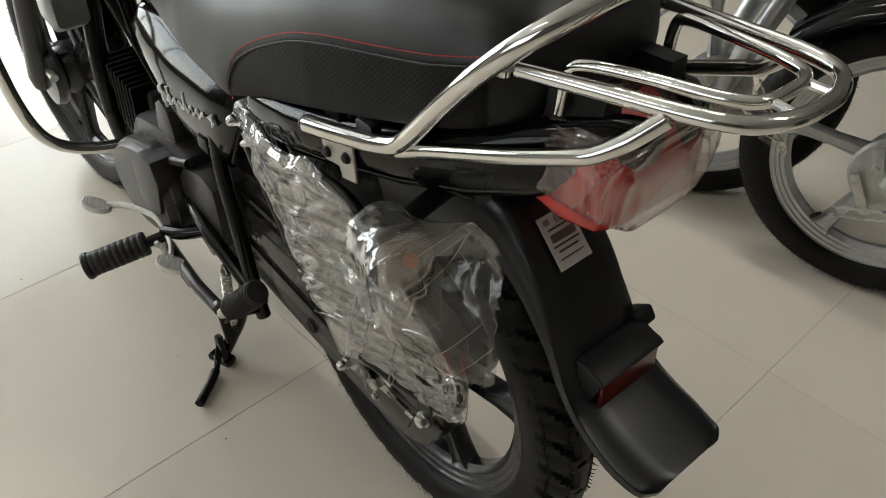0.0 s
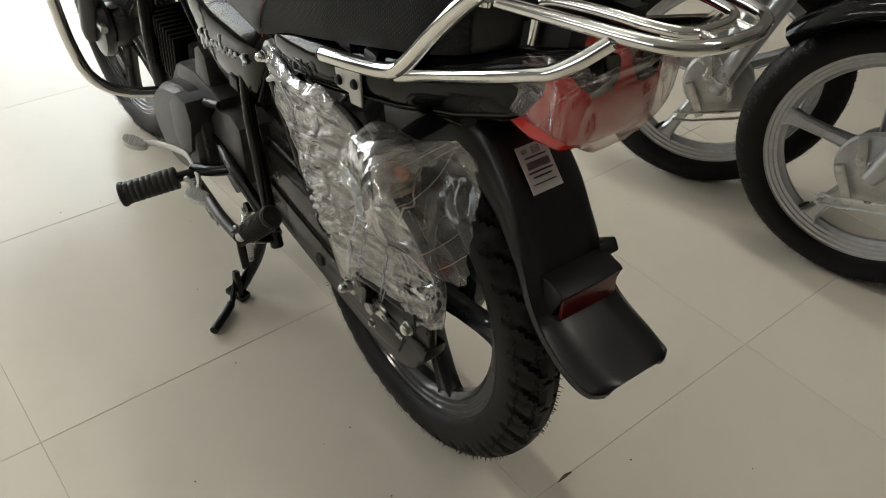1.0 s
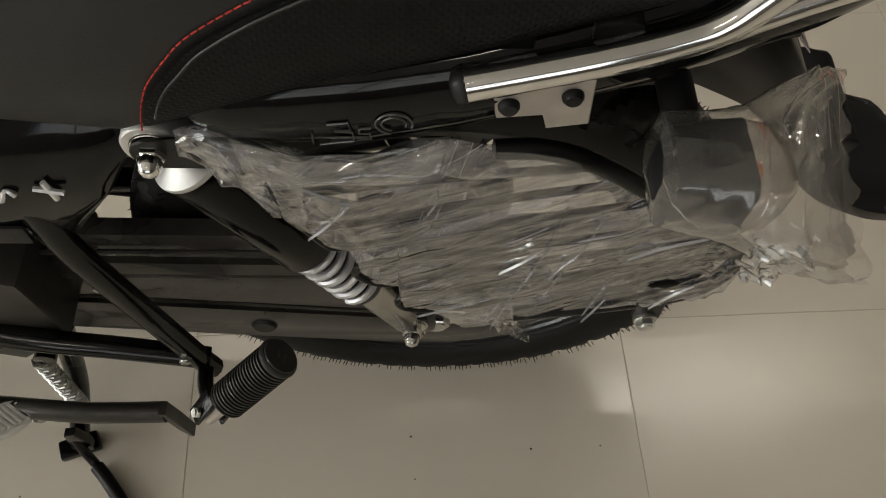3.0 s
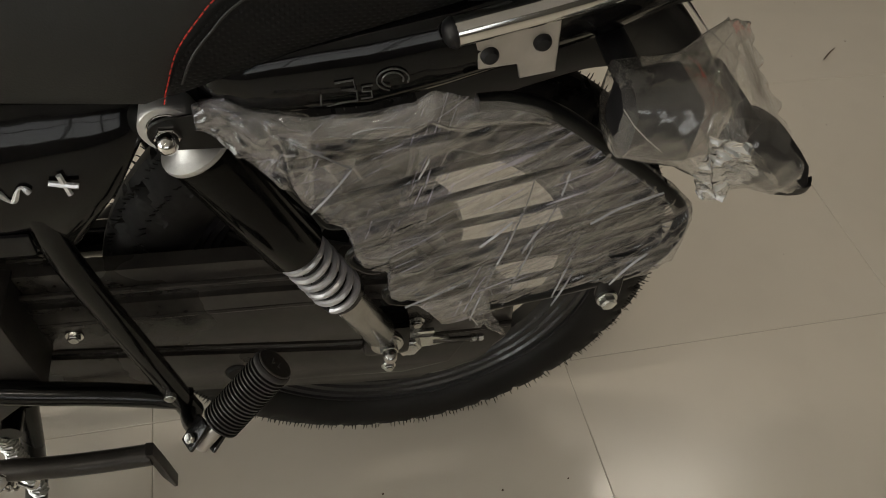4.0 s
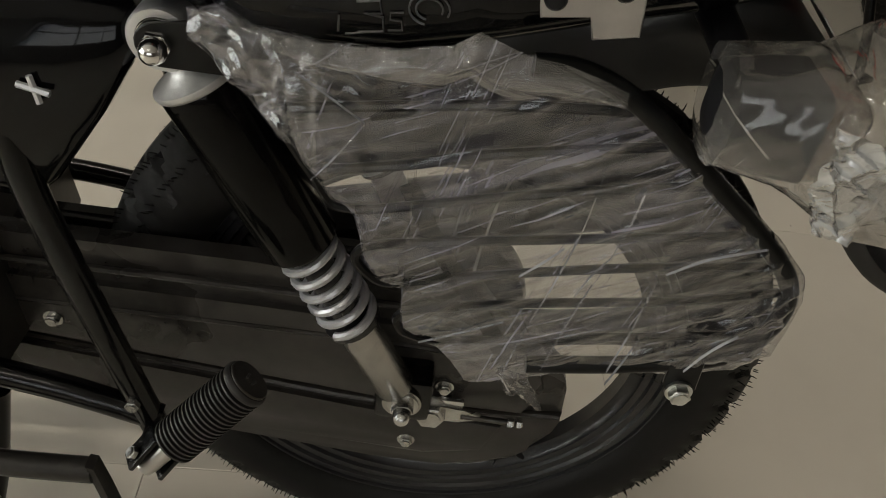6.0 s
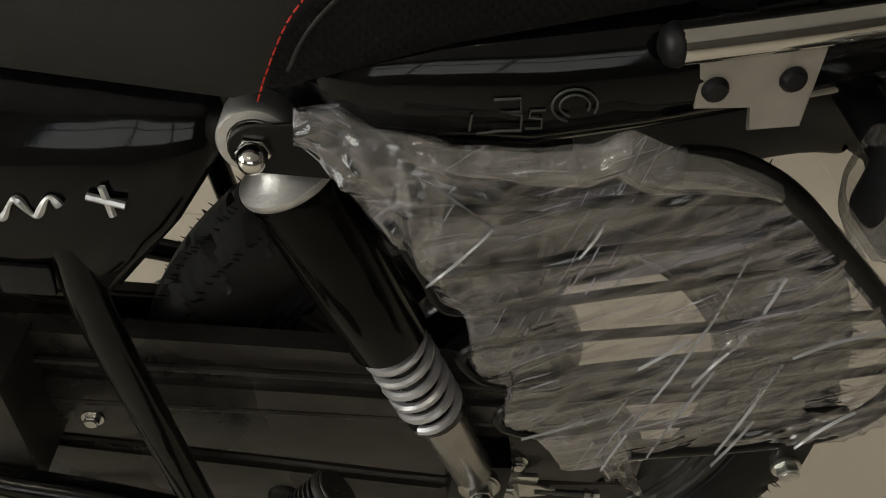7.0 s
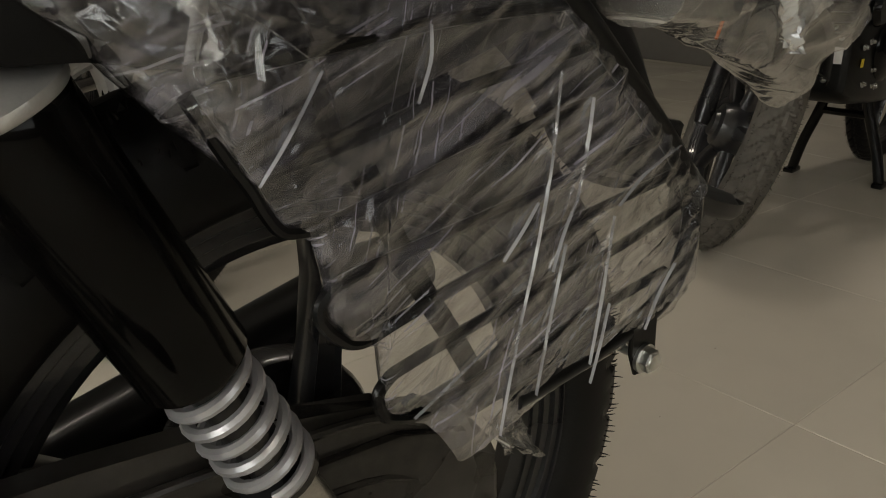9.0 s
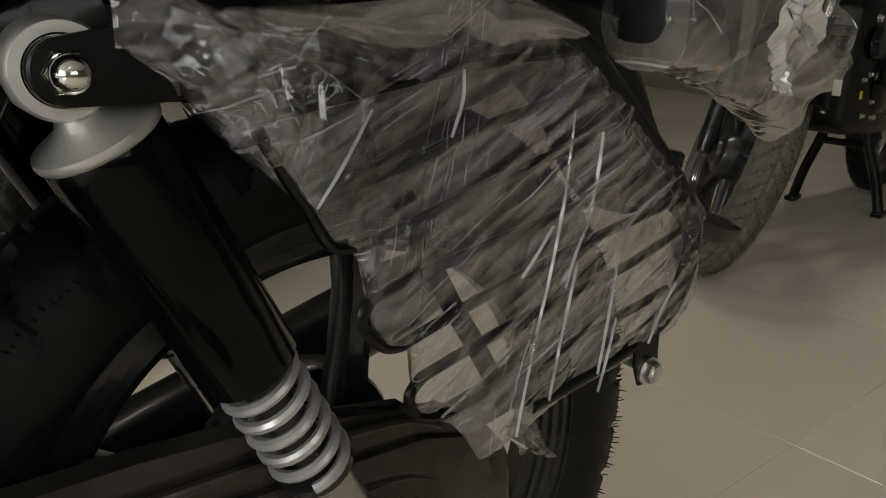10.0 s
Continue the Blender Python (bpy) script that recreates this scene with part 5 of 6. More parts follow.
part("guard_arm", slab(bmesh.new(), [(0.191 + 0.0135 * math.cos(radians(a)), 0.660 + 0.0135 * math.sin(radians(a))) for a in range(-90, 91, 20)] + [(0.165, 0.678), (0.13, 0.676), (0.110, 0.660), (0.115, 0.640), (0.15, 0.646)], 0.1355, 0.1385, 0.001, 1), satin_black, guard)
bm = slab(bmesh.new(), [(-0.165, 0.455), (-0.166, 0.435), (-0.173, 0.418), (-0.186, 0.418), (-0.192, 0.432), (-0.190, 0.462)], 0.1415, 0.1455, 0.001, 1)
part("guard_tab", bm, satin_black, guard)
bm = nut(bmesh.new(), at(-0.179, 0.1465, 0.430), 0.0085, 0.008, washer=0.0105)
lathe(bm, [(0, -0.03), (0.0035, -0.03), (0.0035, 0.0), (0, 0.0)], 10, at(-0.179, 0.1465, 0.430))
part("guard_bolt", bm, zinc, guard, "loose zinc plated bolt")

# ---- packing film over the guard ----
TOP = [(0.172, 0.686), (0.150, 0.692), (0.132, 0.684), (0.098, 0.684), (0.056, 0.685), (0.026, 0.689), (0.012, 0.698), (-0.015, 0.689), (-0.037, 0.687), (-0.058, 0.683), (-0.085, 0.671), (-0.131, 0.638), (-0.155, 0.617), (-0.203, 0.577), (-0.233, 0.547), (-0.241, 0.522)]
LOW = [(0.172, 0.668), (0.163, 0.667), (0.149, 0.650), (0.136, 0.634), (0.120, 0.617), (0.099, 0.595), (0.089, 0.580), (0.073, 0.568), (0.067, 0.545), (0.066, 0.530), (0.055, 0.513), (0.038, 0.507), (0.0375, 0.480), (0.033, 0.466), (0.009, 0.453), (-0.003, 0.440), (-0.016, 0.418), (-0.028, 0.416), (-0.092, 0.433), (-0.173, 0.440), (-0.215, 0.449), (-0.236, 0.468), (-0.241, 0.505)]


def pleat(x, z, turn, pitch, warp=0.4, seed=0.0):
    """Height from 0 to 1 of straight sharp folds that run at an angle, a pitch apart, and fade in and out."""
    c, q = math.cos(radians(turn)), math.sin(radians(turn))
    s = (-q * x + c * z) / pitch + warp * noise.noise(Vector((x * 9 + seed, z * 9, seed))) + 0.25 * noise.noise(Vector((x * 30, z * 30, seed)))
    k = math.floor(s)
    where = noise.noise(Vector(((c * x + q * z) * 14 + k * 3.7, k * 1.9, seed)))
    return max(0.0, 1 - abs(2 * (s - k) - 1) * 1.25) * max(0.0, min(1.0, 0.45 + 1.7 * where))


def film_lift(x, z, v, seed):
    """How far the stretched film stands off the guard: long flat pulls over the rods, deep pinched folds round the arm."""
    front = max(0.0, min(1.0, (x - 0.035) / 0.07))
    rear = max(0.0, min(1.0, (-0.15 - x) / 0.05))
    top = max(0.0, (v - 0.75) / 0.25)
    flat = 0.0028 * pleat(x, z, 152, 0.030, 0.5, seed) + 0.0014 * pleat(x, z, 158, 0.013, 0.4, seed + 3) + 0.0024 * pleat(x, z, 108, 0.040, 0.5, seed + 7)
    deep = 0.0075 * pleat(x, z, 118, 0.026, 0.5, seed + 11) + 0.0045 * pleat(x, z, 70, 0.019, 0.6, seed + 15) + 0.0022 * pleat(x, z, 20, 0.011, 0.6, seed + 19)
    crush = 0.0050 * pleat(x, z, 140, 0.016, 0.6, seed + 23) + 0.0025 * pleat(x, z, 60, 0.012, 0.6, seed + 29)
    return flat * (1 - front) + deep * front + crush * max(rear, 0.6 * top * (1 - front))


def arm_in(x):
    return 0.016 * max(0.0, min(1.0, (x - 0.10) / 0.06))


def film_sheet():
    """A closed, loosely stretched envelope with creases, thinner towards its edges."""
    bm = bmesh.new()
    nu, nv = 250, 150
    tx, tz = [p[0] for p in reversed(TOP)], [p[1] for p in reversed(TOP)]
    lx, lz = [p[0] for p in reversed(LOW)], [p[1] for p in reversed(LOW)]
    for side in (1, -1):
        grid = []
        for i in range(nu + 1):
            x = 0.172 - 0.413 * i / nu
            hi, lo = float(np.interp(x, tx, tz)), float(np.interp(x, lx, lz))
            lo += 0.0016 * noise.noise(Vector((x * 120, 3.1, 0)))
            hi += 0.0012 * noise.noise(Vector((x * 70, 9.1, 0)))
            col = []
            for j in range(nv + 1):
                v = j / nv
                z = lo + (hi - lo) * v
                edge = min(1.0, 7 * v, 7 * (1 - v), (0.172 - x) / 0.02, (x + 0.241) / 0.012)
                edge = max(0.0, edge) ** 0.6
                y = (0.0062 + (film_lift(x, z, v, 2.0 + side) if side > 0 else 0.001 * noise.noise(Vector((x * 30, z * 30, 5))))) * edge
                col.append(bm.verts.new((x, guard_y(x) - arm_in(x) + side * y, z)))
            grid.append(col)
        for a, b in zip(grid, grid[1:]):
            for j in range(nv):
                c = a[j].co
                torn = False
                for hx, hz, rx, rz in TEARS:
                    wob = 1 + 0.6 * noise.noise(Vector((c.x * 120, 2.0 + side, c.z * 120)))
                    torn = torn or ((c.x - hx) / rx) ** 2 + ((c.z - hz - 0.2 * (hx - c.x)) / rz) ** 2 < wob
                if not torn:
                    bm.faces.new((a[j], a[j + 1], b[j + 1], b[j]))
    return bm


TEARS = ((-0.178, 0.497, 0.014, 0.006), (0.055, 0.647, 0.014, 0.003), (-0.200, 0.512, 0.006, 0.004), (0.02, 0.462, 0.008, 0.004))
wrap = put("packing_film", film_sheet(), guard_film, smooth=40)
wrap.matrix_world = BIKE
tagged(wrap, "crinkled clear packing film stretched over the leg guard", "plastic wrap")


def crease_highlight(pts, width):
    """A fold's highlight put into a narrow milky white ribbon standing off the sheet, pinched at both ends."""
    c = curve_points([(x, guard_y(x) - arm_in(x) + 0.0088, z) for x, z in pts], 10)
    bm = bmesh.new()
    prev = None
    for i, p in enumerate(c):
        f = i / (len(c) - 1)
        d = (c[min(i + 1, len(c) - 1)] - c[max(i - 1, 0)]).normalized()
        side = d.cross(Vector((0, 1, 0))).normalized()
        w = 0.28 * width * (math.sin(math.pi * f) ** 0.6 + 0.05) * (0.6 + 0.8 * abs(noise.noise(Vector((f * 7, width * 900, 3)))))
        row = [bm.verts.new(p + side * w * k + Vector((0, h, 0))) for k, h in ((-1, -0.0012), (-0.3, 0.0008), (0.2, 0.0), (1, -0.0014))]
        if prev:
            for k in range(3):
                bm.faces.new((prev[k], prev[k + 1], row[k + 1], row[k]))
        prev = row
    return part("crease_highlight", bm, highlight_film, wrap, smooth=60)


# bright lines along the main folds, added as white ribbons
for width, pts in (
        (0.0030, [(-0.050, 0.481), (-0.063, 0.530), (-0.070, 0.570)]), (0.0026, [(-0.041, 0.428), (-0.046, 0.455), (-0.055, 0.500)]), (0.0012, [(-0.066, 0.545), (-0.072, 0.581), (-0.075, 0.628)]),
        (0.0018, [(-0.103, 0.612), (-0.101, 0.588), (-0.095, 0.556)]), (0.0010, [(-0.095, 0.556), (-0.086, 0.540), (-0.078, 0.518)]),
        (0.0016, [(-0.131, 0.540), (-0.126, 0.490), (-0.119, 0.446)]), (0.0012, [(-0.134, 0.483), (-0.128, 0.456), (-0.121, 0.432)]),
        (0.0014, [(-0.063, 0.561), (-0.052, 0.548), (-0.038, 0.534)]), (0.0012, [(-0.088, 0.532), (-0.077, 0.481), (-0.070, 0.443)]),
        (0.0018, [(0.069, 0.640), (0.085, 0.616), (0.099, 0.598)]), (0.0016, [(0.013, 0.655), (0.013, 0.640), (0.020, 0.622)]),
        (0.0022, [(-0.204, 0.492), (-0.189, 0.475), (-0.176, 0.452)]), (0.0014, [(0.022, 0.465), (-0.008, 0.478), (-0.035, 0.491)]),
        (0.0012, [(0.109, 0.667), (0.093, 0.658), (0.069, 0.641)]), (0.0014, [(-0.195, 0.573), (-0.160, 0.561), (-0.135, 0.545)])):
    crease_highlight(pts, width)


# loose flap folded over the top edge
def sheet(name, mat, fn, nu, nv, label, parent):
    bm = bmesh.new()
    rows = [[bm.verts.new(fn(i / nu, j / nv)) for j in range(nv + 1)] for i in range(nu + 1)]
    for a, b in zip(rows, rows[1:]):
        for j in range(nv):
            bm.faces.new((a[j], a[j + 1], b[j + 1], b[j]))
    return part(name, bm, mat, parent, label, smooth=24)


def flap_at(u, v):
    x = 0.120 - 0.195 * u
    top = float(np.interp(x, (-0.08, -0.06, -0.037, -0.015, 0.012, 0.026, 0.056, 0.12), (0.672, 0.681, 0.688, 0.691, 0.702, 0.692, 0.687, 0.685)))
    deep = float(np.interp(x, (-0.08, -0.04, 0.0, 0.05, 0.12), (0.006, 0.020, 0.029, 0.022, 0.004)))
    n = noise.noise(Vector((u * 4, v * 1.2, 4)))
    return Vector((x + 0.003 * v, guard_y(x) - 0.5 * arm_in(x) + 0.007 + 0.009 * math.sin(math.pi * v) + 0.004 * n + 0.004 * pleat(x, v * 0.03, 168, 0.011, 0.4, 3.0) * v, top - deep * v + 0.0015 * n))


sheet("loose_flap", flap_film, flap_at, 90, 24, "loose hazy flap folded over the top edge", wrap)


def sleeve_at(u, v):
    x = 0.171 - 0.075 * u
    lo = float(np.interp(x, (0.09, 0.10, 0.120, 0.136, 0.150, 0.163, 0.171), (0.588, 0.596, 0.615, 0.632, 0.648, 0.662, 0.668)))
    hi = float(np.interp(x, (0.09, 0.132, 0.150, 0.163, 0.171), (0.684, 0.684, 0.692, 0.688, 0.681)))
    ang = 2 * math.pi * v
    k = pleat(x, 0.030 * ang, 75, 0.024, 0.5, 31.0) + 0.6 * pleat(x, 0.030 * ang, 120, 0.015, 0.6, 37.0)
    thick = 0.006 + 0.006 * min(1.0, 3 * u) + 0.006 * k
    y = 0.139 + 0.016 * max(0.0, min(1.0, (0.14 - x) / 0.05)) + thick * math.cos(ang)
    z = (lo + hi) / 2 + 0.5 * (hi - lo) * math.sin(ang) * (0.97 + 0.03 * k)
    return Vector((x, y, z))


sheet("arm_sleeve", sleeve_film, sleeve_at, 60, 110, "tightly crumpled film round the guard arm", wrap)
# loose folded corner of film at the lower front and the torn scrap below
bm = bmesh.new()
rows_ = []
for i in range(25):
    col = []
    for j in range(13):
        u, v = i / 24, j / 12
        x, z = -0.012 + 0.030 * u - 0.018 * v, 0.430 - 0.032 * v + 0.012 * u
        col.append(bm.verts.new((x - 0.05 + 0.004 * noise.noise(Vector((u * 6, v * 6, 1))), 0.150 + 0.010 * noise.noise(Vector((u * 4, v * 4, 8))), z + 0.004 * noise.noise(Vector((u * 7, v * 5, 3))))))
    rows_.append(col)
for a, b in zip(rows_, rows_[1:]):
    for j in range(12):
        bm.faces.new((a[j], a[j + 1], b[j + 1], b[j]))
scrap = put("film_scrap", bm, bag_film)
scrap.matrix_world = BIKE
tagged(scrap, "torn scrap of clear film hanging below the guard", "plastic wrap")

# ---- rear indicator in its bag ----
ind = part("indicator_stalk", pipe([(-0.13, 0.05, 0.700), (-0.134, 0.10, 0.694), (-0.138, 0.140, 0.685)], 0.0115, 14), plastic_black, bike)
bm = bmesh.new()
secs = []
for x, w, h in ((-0.118, 0.016, 0.014), (-0.123, 0.025, 0.023), (-0.150, 0.028, 0.026), (-0.168, 0.029, 0.027)):
    secs.append([(x, p, q) for p, q in rounded(0.163, 0.678, w, h, 0.009)])
part("indicator_body", loft(bm, secs), plastic_black, ind, "black rear indicator body")
bm = bmesh.new()
secs = []
for x, w, h in ((-0.1685, 0.028, 0.026), (-0.186, 0.026, 0.024), (-0.195, 0.020, 0.019), (-0.198, 0.010, 0.010)):
    secs.append([(x, p, q) for p, q in rounded(0.163, 0.678, w, h, 0.008)])
clear_lens = film("clear_indicator_lens", 0.24, tint=(0.70, 0.55, 0.42), lines=(), crinkle=120.0)
part("indicator_lens", loft(bm, secs), clear_lens, ind, "clear indicator lens")
part("bulb", lathe(bmesh.new(), [(0, 0), (0.007, 0.002), (0.0085, 0.009), (0.006, 0.014), (0, 0.016)], 16, along((-0.170, 0.158, 0.676), (-0.2, 0.158, 0.676))), orange_lens, ind, "orange bulb")


def crumpled(name, centre, size, seed, amp, mat, label, square=0.7, tail=None, floor_line=None):
    """A crumpled bag: a bulging shell with sharp folds, and optionally a hanging flap."""
    bm = bmesh.new()
    bmesh.ops.create_icosphere(bm, subdivisions=6, radius=1.0)
    for v in bm.verts:
        d = v.co.normalized()
        q = Vector((abs(d.x) ** square * math.copysign(1, d.x), abs(d.y) ** square * math.copysign(1, d.y), abs(d.z) ** square * math.copysign(1, d.z)))
        s = Vector((seed, seed * 1.7, -seed))
        n1 = 1 - 2 * abs(noise.noise(d * 1.9 + s))
        n2 = 1 - 2 * abs(noise.noise(d * 4.3 + s * 2))
        n3 = noise.noise(d * 9.0 + s)
        n2 = max(0.0, n2) ** 2
        k = 1 + amp * (0.55 * n1 + 0.38 * n2 + 0.07 * n3)
        v.co = Vector((centre[0] + q.x * size[0] * k, centre[1] + q.y * size[1] * k, centre[2] + q.z * size[2] * k))
        if tail:
            for (px, py, pz), reach, power in tail:
                w = max(0.0, d.dot(Vector((px - centre[0], py - centre[1], pz - centre[2])).normalized())) ** power
                v.co = v.co.lerp(Vector((px, py, pz)), w * reach)
        if floor_line is not None:
            v.co.z = max(v.co.z, floor_line + 0.62 * max(0.0, abs(v.co.y - 0.010) - 0.010))
    ob = put(name, bm, mat, smooth=35)
    ob.matrix_world = BIKE
    return tagged(ob, label, "plastic bag")


# the bag: a flattened sleeve from its closed end by the stalk to its open mouth
def ring_line(pts, n=72):
    c = curve_points(pts, 12, True)
    d = [0.0]
    for a, b in zip(c, c[1:] + c[:1]):
        d.append(d[-1] + (b - a).length)
    loop_ = c + c[:1]
    return [Vector([float(np.interp(d[-1] * k / n, d, [p[i] for p in loop_])) for i in range(3)]) for k in range(n)]


def ring_round(c, ry, rz, tilt=0.0):
    return [Vector((c[0] + tilt * math.sin(a), c[1] + ry * math.copysign(abs(math.cos(a)) ** 0.7, math.cos(a)), c[2] + rz * math.copysign(abs(math.sin(a)) ** 0.7, math.sin(a)))) for a in [math.pi / 2 + 2 * math.pi * k / 8 for k in range(8)]]


SLEEVE = [(0.0, ring_line(ring_round((-0.116, 0.158, 0.682), 0.018, 0.017))), (0.10, ring_line(ring_round((-0.120, 0.160, 0.680), 0.031, 0.029))), (0.45, ring_line(ring_round((-0.166, 0.163, 0.679), 0.037, 0.034, -0.006))),
        (0.70, ring_line([(-0.193, 0.160, 0.713), (-0.213, 0.112, 0.717), (-0.212, 0.117, 0.670), (-0.212, 0.142, 0.634), (-0.200, 0.185, 0.628), (-0.195, 0.205, 0.646), (-0.193, 0.218, 0.682), (-0.188, 0.200, 0.706)])),
        (1.0, ring_line([(-0.222, 0.165, 0.706), (-0.232, 0.110, 0.714), (-0.246, 0.107, 0.662), (-0.264, 0.128, 0.616), (-0.286, 0.154, 0.594), (-0.256, 0.192, 0.622), (-0.238, 0.224, 0.668), (-0.224, 0.202, 0.698)]))]
bm = bmesh.new()
secs = []
for i in range(81):
    f = i / 80
    a, b = next((p, q) for p, q in zip(SLEEVE, SLEEVE[1:]) if f <= q[0])
    g = (f - a[0]) / (b[0] - a[0])
    g = g * g * (3 - 2 * g)
    mid = sum((a[1][m].lerp(b[1][m], g) for m in range(0, 72, 9)), Vector()) / 8
    ring = []
    for k in range(72):
        p = a[1][k].lerp(b[1][k], g)
        ang = 2 * math.pi * k / 72
        u, w = 0.11 * f, 0.040 * abs(ang - math.pi)
        loose = 0.35 + 0.9 * f
        k1 = 0.0060 * pleat(u, w, 25, 0.030, 0.6, 41.0) + 0.0040 * pleat(u, w, 100, 0.024, 0.6, 43.0) + 0.0018 * pleat(u, w, 60, 0.010, 0.6, 47.0)
        rag = noise.noise(Vector((math.cos(ang) * 7, math.sin(ang) * 7, 2.0)))
        ring.append(p + (p - mid).normalized() * (0.001 + k1 * loose) + Vector((-1, 0, -0.3)) * (0.010 * rag * max(0, f - 0.9) * 10))
    secs.append(ring)
loft(bm, secs, caps=False)
bag = put("indicator_bag", bm, bag_film, smooth=24)
bag.matrix_world = BIKE


def mouth_at(u, v):
    """The crushed edge of the bag's mouth; its foil-like window highlight is painted in white."""
    p = Vector((-0.166, 0.226, 0.706)).lerp(Vector((-0.180, 0.213, 0.638)), u)
    k = 0.008 * pleat(0.05 * u, 0.05 * v, 35, 0.020, 0.7, 51.0) + 0.006 * pleat(0.05 * u, 0.05 * v, 110, 0.014, 0.7, 53.0) + 0.003 * pleat(0.05 * u, 0.05 * v, 75, 0.006, 0.6, 57.0)
    wide = 0.044 * (0.50 + 0.55 * math.sin(math.pi * min(1, 0.15 + 0.85 * u))) + 0.006 * noise.noise(Vector((u * 6, 3, 1)))
    return p + Vector((-0.95, 0.02, -0.22)) * wide * (v - 0.3) + Vector((-0.35, 0.9, 0.1)) * (k - 0.004)


sheet("crushed_mouth", mouth_glint_film, mouth_at, 50, 44, "crushed edge of the bag with the window's highlight painted in white", bag)

tagged(bag, "crumpled clear plastic bag over the rear indicator, open at one end", "plastic bag")

crumpled("tail_lamp_film", (-0.290, 0.006, 0.790), (0.048, 0.078, 0.050), 5.1, 0.10, lamp_film, "pinkish clear film wrapped round the tail lamp", square=0.4,
         floor_line=0.735, tail=(((-0.340, -0.095, 0.805), 0.5, 9), ((-0.325, -0.055, 0.85), 0.4, 9)))


lamp_wrap = bpy.data.objects["tail_lamp_film"]


def tuft_at(u, v):
    q = Vector((u * 3, v * 3, 6.0))
    n, n2 = noise.noise(q), max(0.0, 1 - 1.8 * abs(noise.noise(q * 1.6))) ** 2
    return Vector((-0.345, -0.085, 0.835)).lerp(Vector((-0.372, -0.120, 0.775)), u) + Vector((0.35, -0.75, 0.25)) * (0.045 * (1 - 0.4 * u) * (v - 0.3)) + Vector((-0.7, -0.2, 0.5)) * (0.010 * n + 0.006 * n2)


sheet("loose_end", bag_film, tuft_at, 26, 22, "loose clear end of the film", lamp_wrap)

# ---- neighbouring motorcycles ----
def neighbour(wx, wy, steer, heading, metal, pattern, label, brake=True, rake=0.0):
    """Front end of a parked motorcycle: wheel, fork, mudguard, brake plate, and its engine and stand behind."""
    root = tagged(new("motorcycle"), label, "motorcycle", "parked motorcycles beyond")
    root.matrix_world = pose(wx, wy, 0, 0, 0, heading)
    st = math.radians(steer)
    if rake:
        # steered about the raked head: the wheel leans into its turn
        pivot = Vector((-0.055, 0, 0.302))
        fr = Matrix.Translation(pivot + Vector((0, 0, -0.006))) @ Matrix.Rotation(st, 4, Vector((-math.sin(radians(rake)), 0, math.cos(radians(rake))))) @ Matrix.Translation(-pivot)
    else:
        fr = Matrix.Rotation(st, 4, "Z")
    wheel("front_wheel", root, fr @ Matrix.Translation((0, 0, 0.302)), 0.302, 0.037 if brake else 0.048, 0.234, metal, pattern, spin=radians(-8), label="silver five-spoke cast front wheel" if metal == alloy_silver else "black cast front wheel", tread=None if brake else dusty_rubber)

    def f(bm):
        bmesh.ops.transform(bm, matrix=fr, verts=bm.verts)
        return bm

    for s in (1, -1):
        top, low = Vector((-0.22, s * 0.085, 0.90)), Vector((0.0, s * 0.082, 0.302))
        leg = part("fork_leg", f(lathe(bmesh.new(), [(0, 0.25), (0.021, 0.25), (0.023, 0.27), (0.023, 0.61), (0.017, 0.65), (0, 0.65)], 20, along(top, low))), alloy_silver if metal == alloy_silver else alloy_black, root, "fork leg")
        part("stanchion", f(lathe(bmesh.new(), [(0, 0), (0.0155, 0), (0.0155, 0.27), (0, 0.27)], 16, along(top, low))), chrome, leg)
        if not brake:
            part("fork_reflector", f(box(bmesh.new(), (0.012, 0.008, 0.06), pose(-0.10, s * 0.112, 0.50, 0, -20, 0), 0.003)), orange_lens, leg, "orange fork reflector")
    if brake:
        bm = lathe(bmesh.new(), [(0, 0.045), (0.078, 0.045), (0.082, 0.055), (0.078, 0.066), (0.055, 0.074), (0.028, 0.078), (0.026, 0.086), (0, 0.086)], 36, at(0, 0, 0.302))
        plate = part("brake_plate", f(bm), cast_alloy, root, "cast aluminium brake plate")
        bm = box(bmesh.new(), (0.020, 0.006, 0.095), pose(0.045, 0.085, 0.262, 0, 28, 0), 0.004)
        part("brake_arm", f(bm), zinc, plate)
        bm = box(bmesh.new(), (0.020, 0.012, 0.06), pose(0.035, 0.088, 0.345, 0, 15, 0), 0.004)
        nut(bm, at(0.035, 0.094, 0.33), 0.007, 0.006)
        nut(bm, at(0.0, 0.088, 0.302), 0.011, 0.010)
        part("torque_lug", f(bm), cast_alloy, plate)
        bm = bmesh.new()
        for dz in (0.0, -0.02):
            sweep(bm, [(0.085, 0.09, 0.225 + dz), (0.04, 0.09, 0.230 + dz), (-0.06, 0.088, 0.255 + dz), (-0.12, 0.085, 0.30 + dz)], 0.0032, 8)
            nut(bm, along((0.07, 0.09, 0.227 + dz), (0.1, 0.09, 0.223 + dz)), 0.006, 0.008)
        part("brake_cable", f(bm), zinc, plate)
    bm = bmesh.new()
    secs = []
    for k in range(17):
        a = radians(40 + 120 * k / 16)
        secs.append([Vector((r * math.cos(a), y, 0.302 + r * math.sin(a))) for y, r in ((0.06, 0.305), (0.055, 0.328), (0.03, 0.340), (-0.03, 0.340), (-0.055, 0.328), (-0.06, 0.305), (-0.053, 0.323), (-0.03, 0.335), (0.03, 0.335), (0.053, 0.323))])
    part("front_mudguard", f(loft(bm, secs)), gloss_black, root, "gloss black front mudguard", smooth=60)
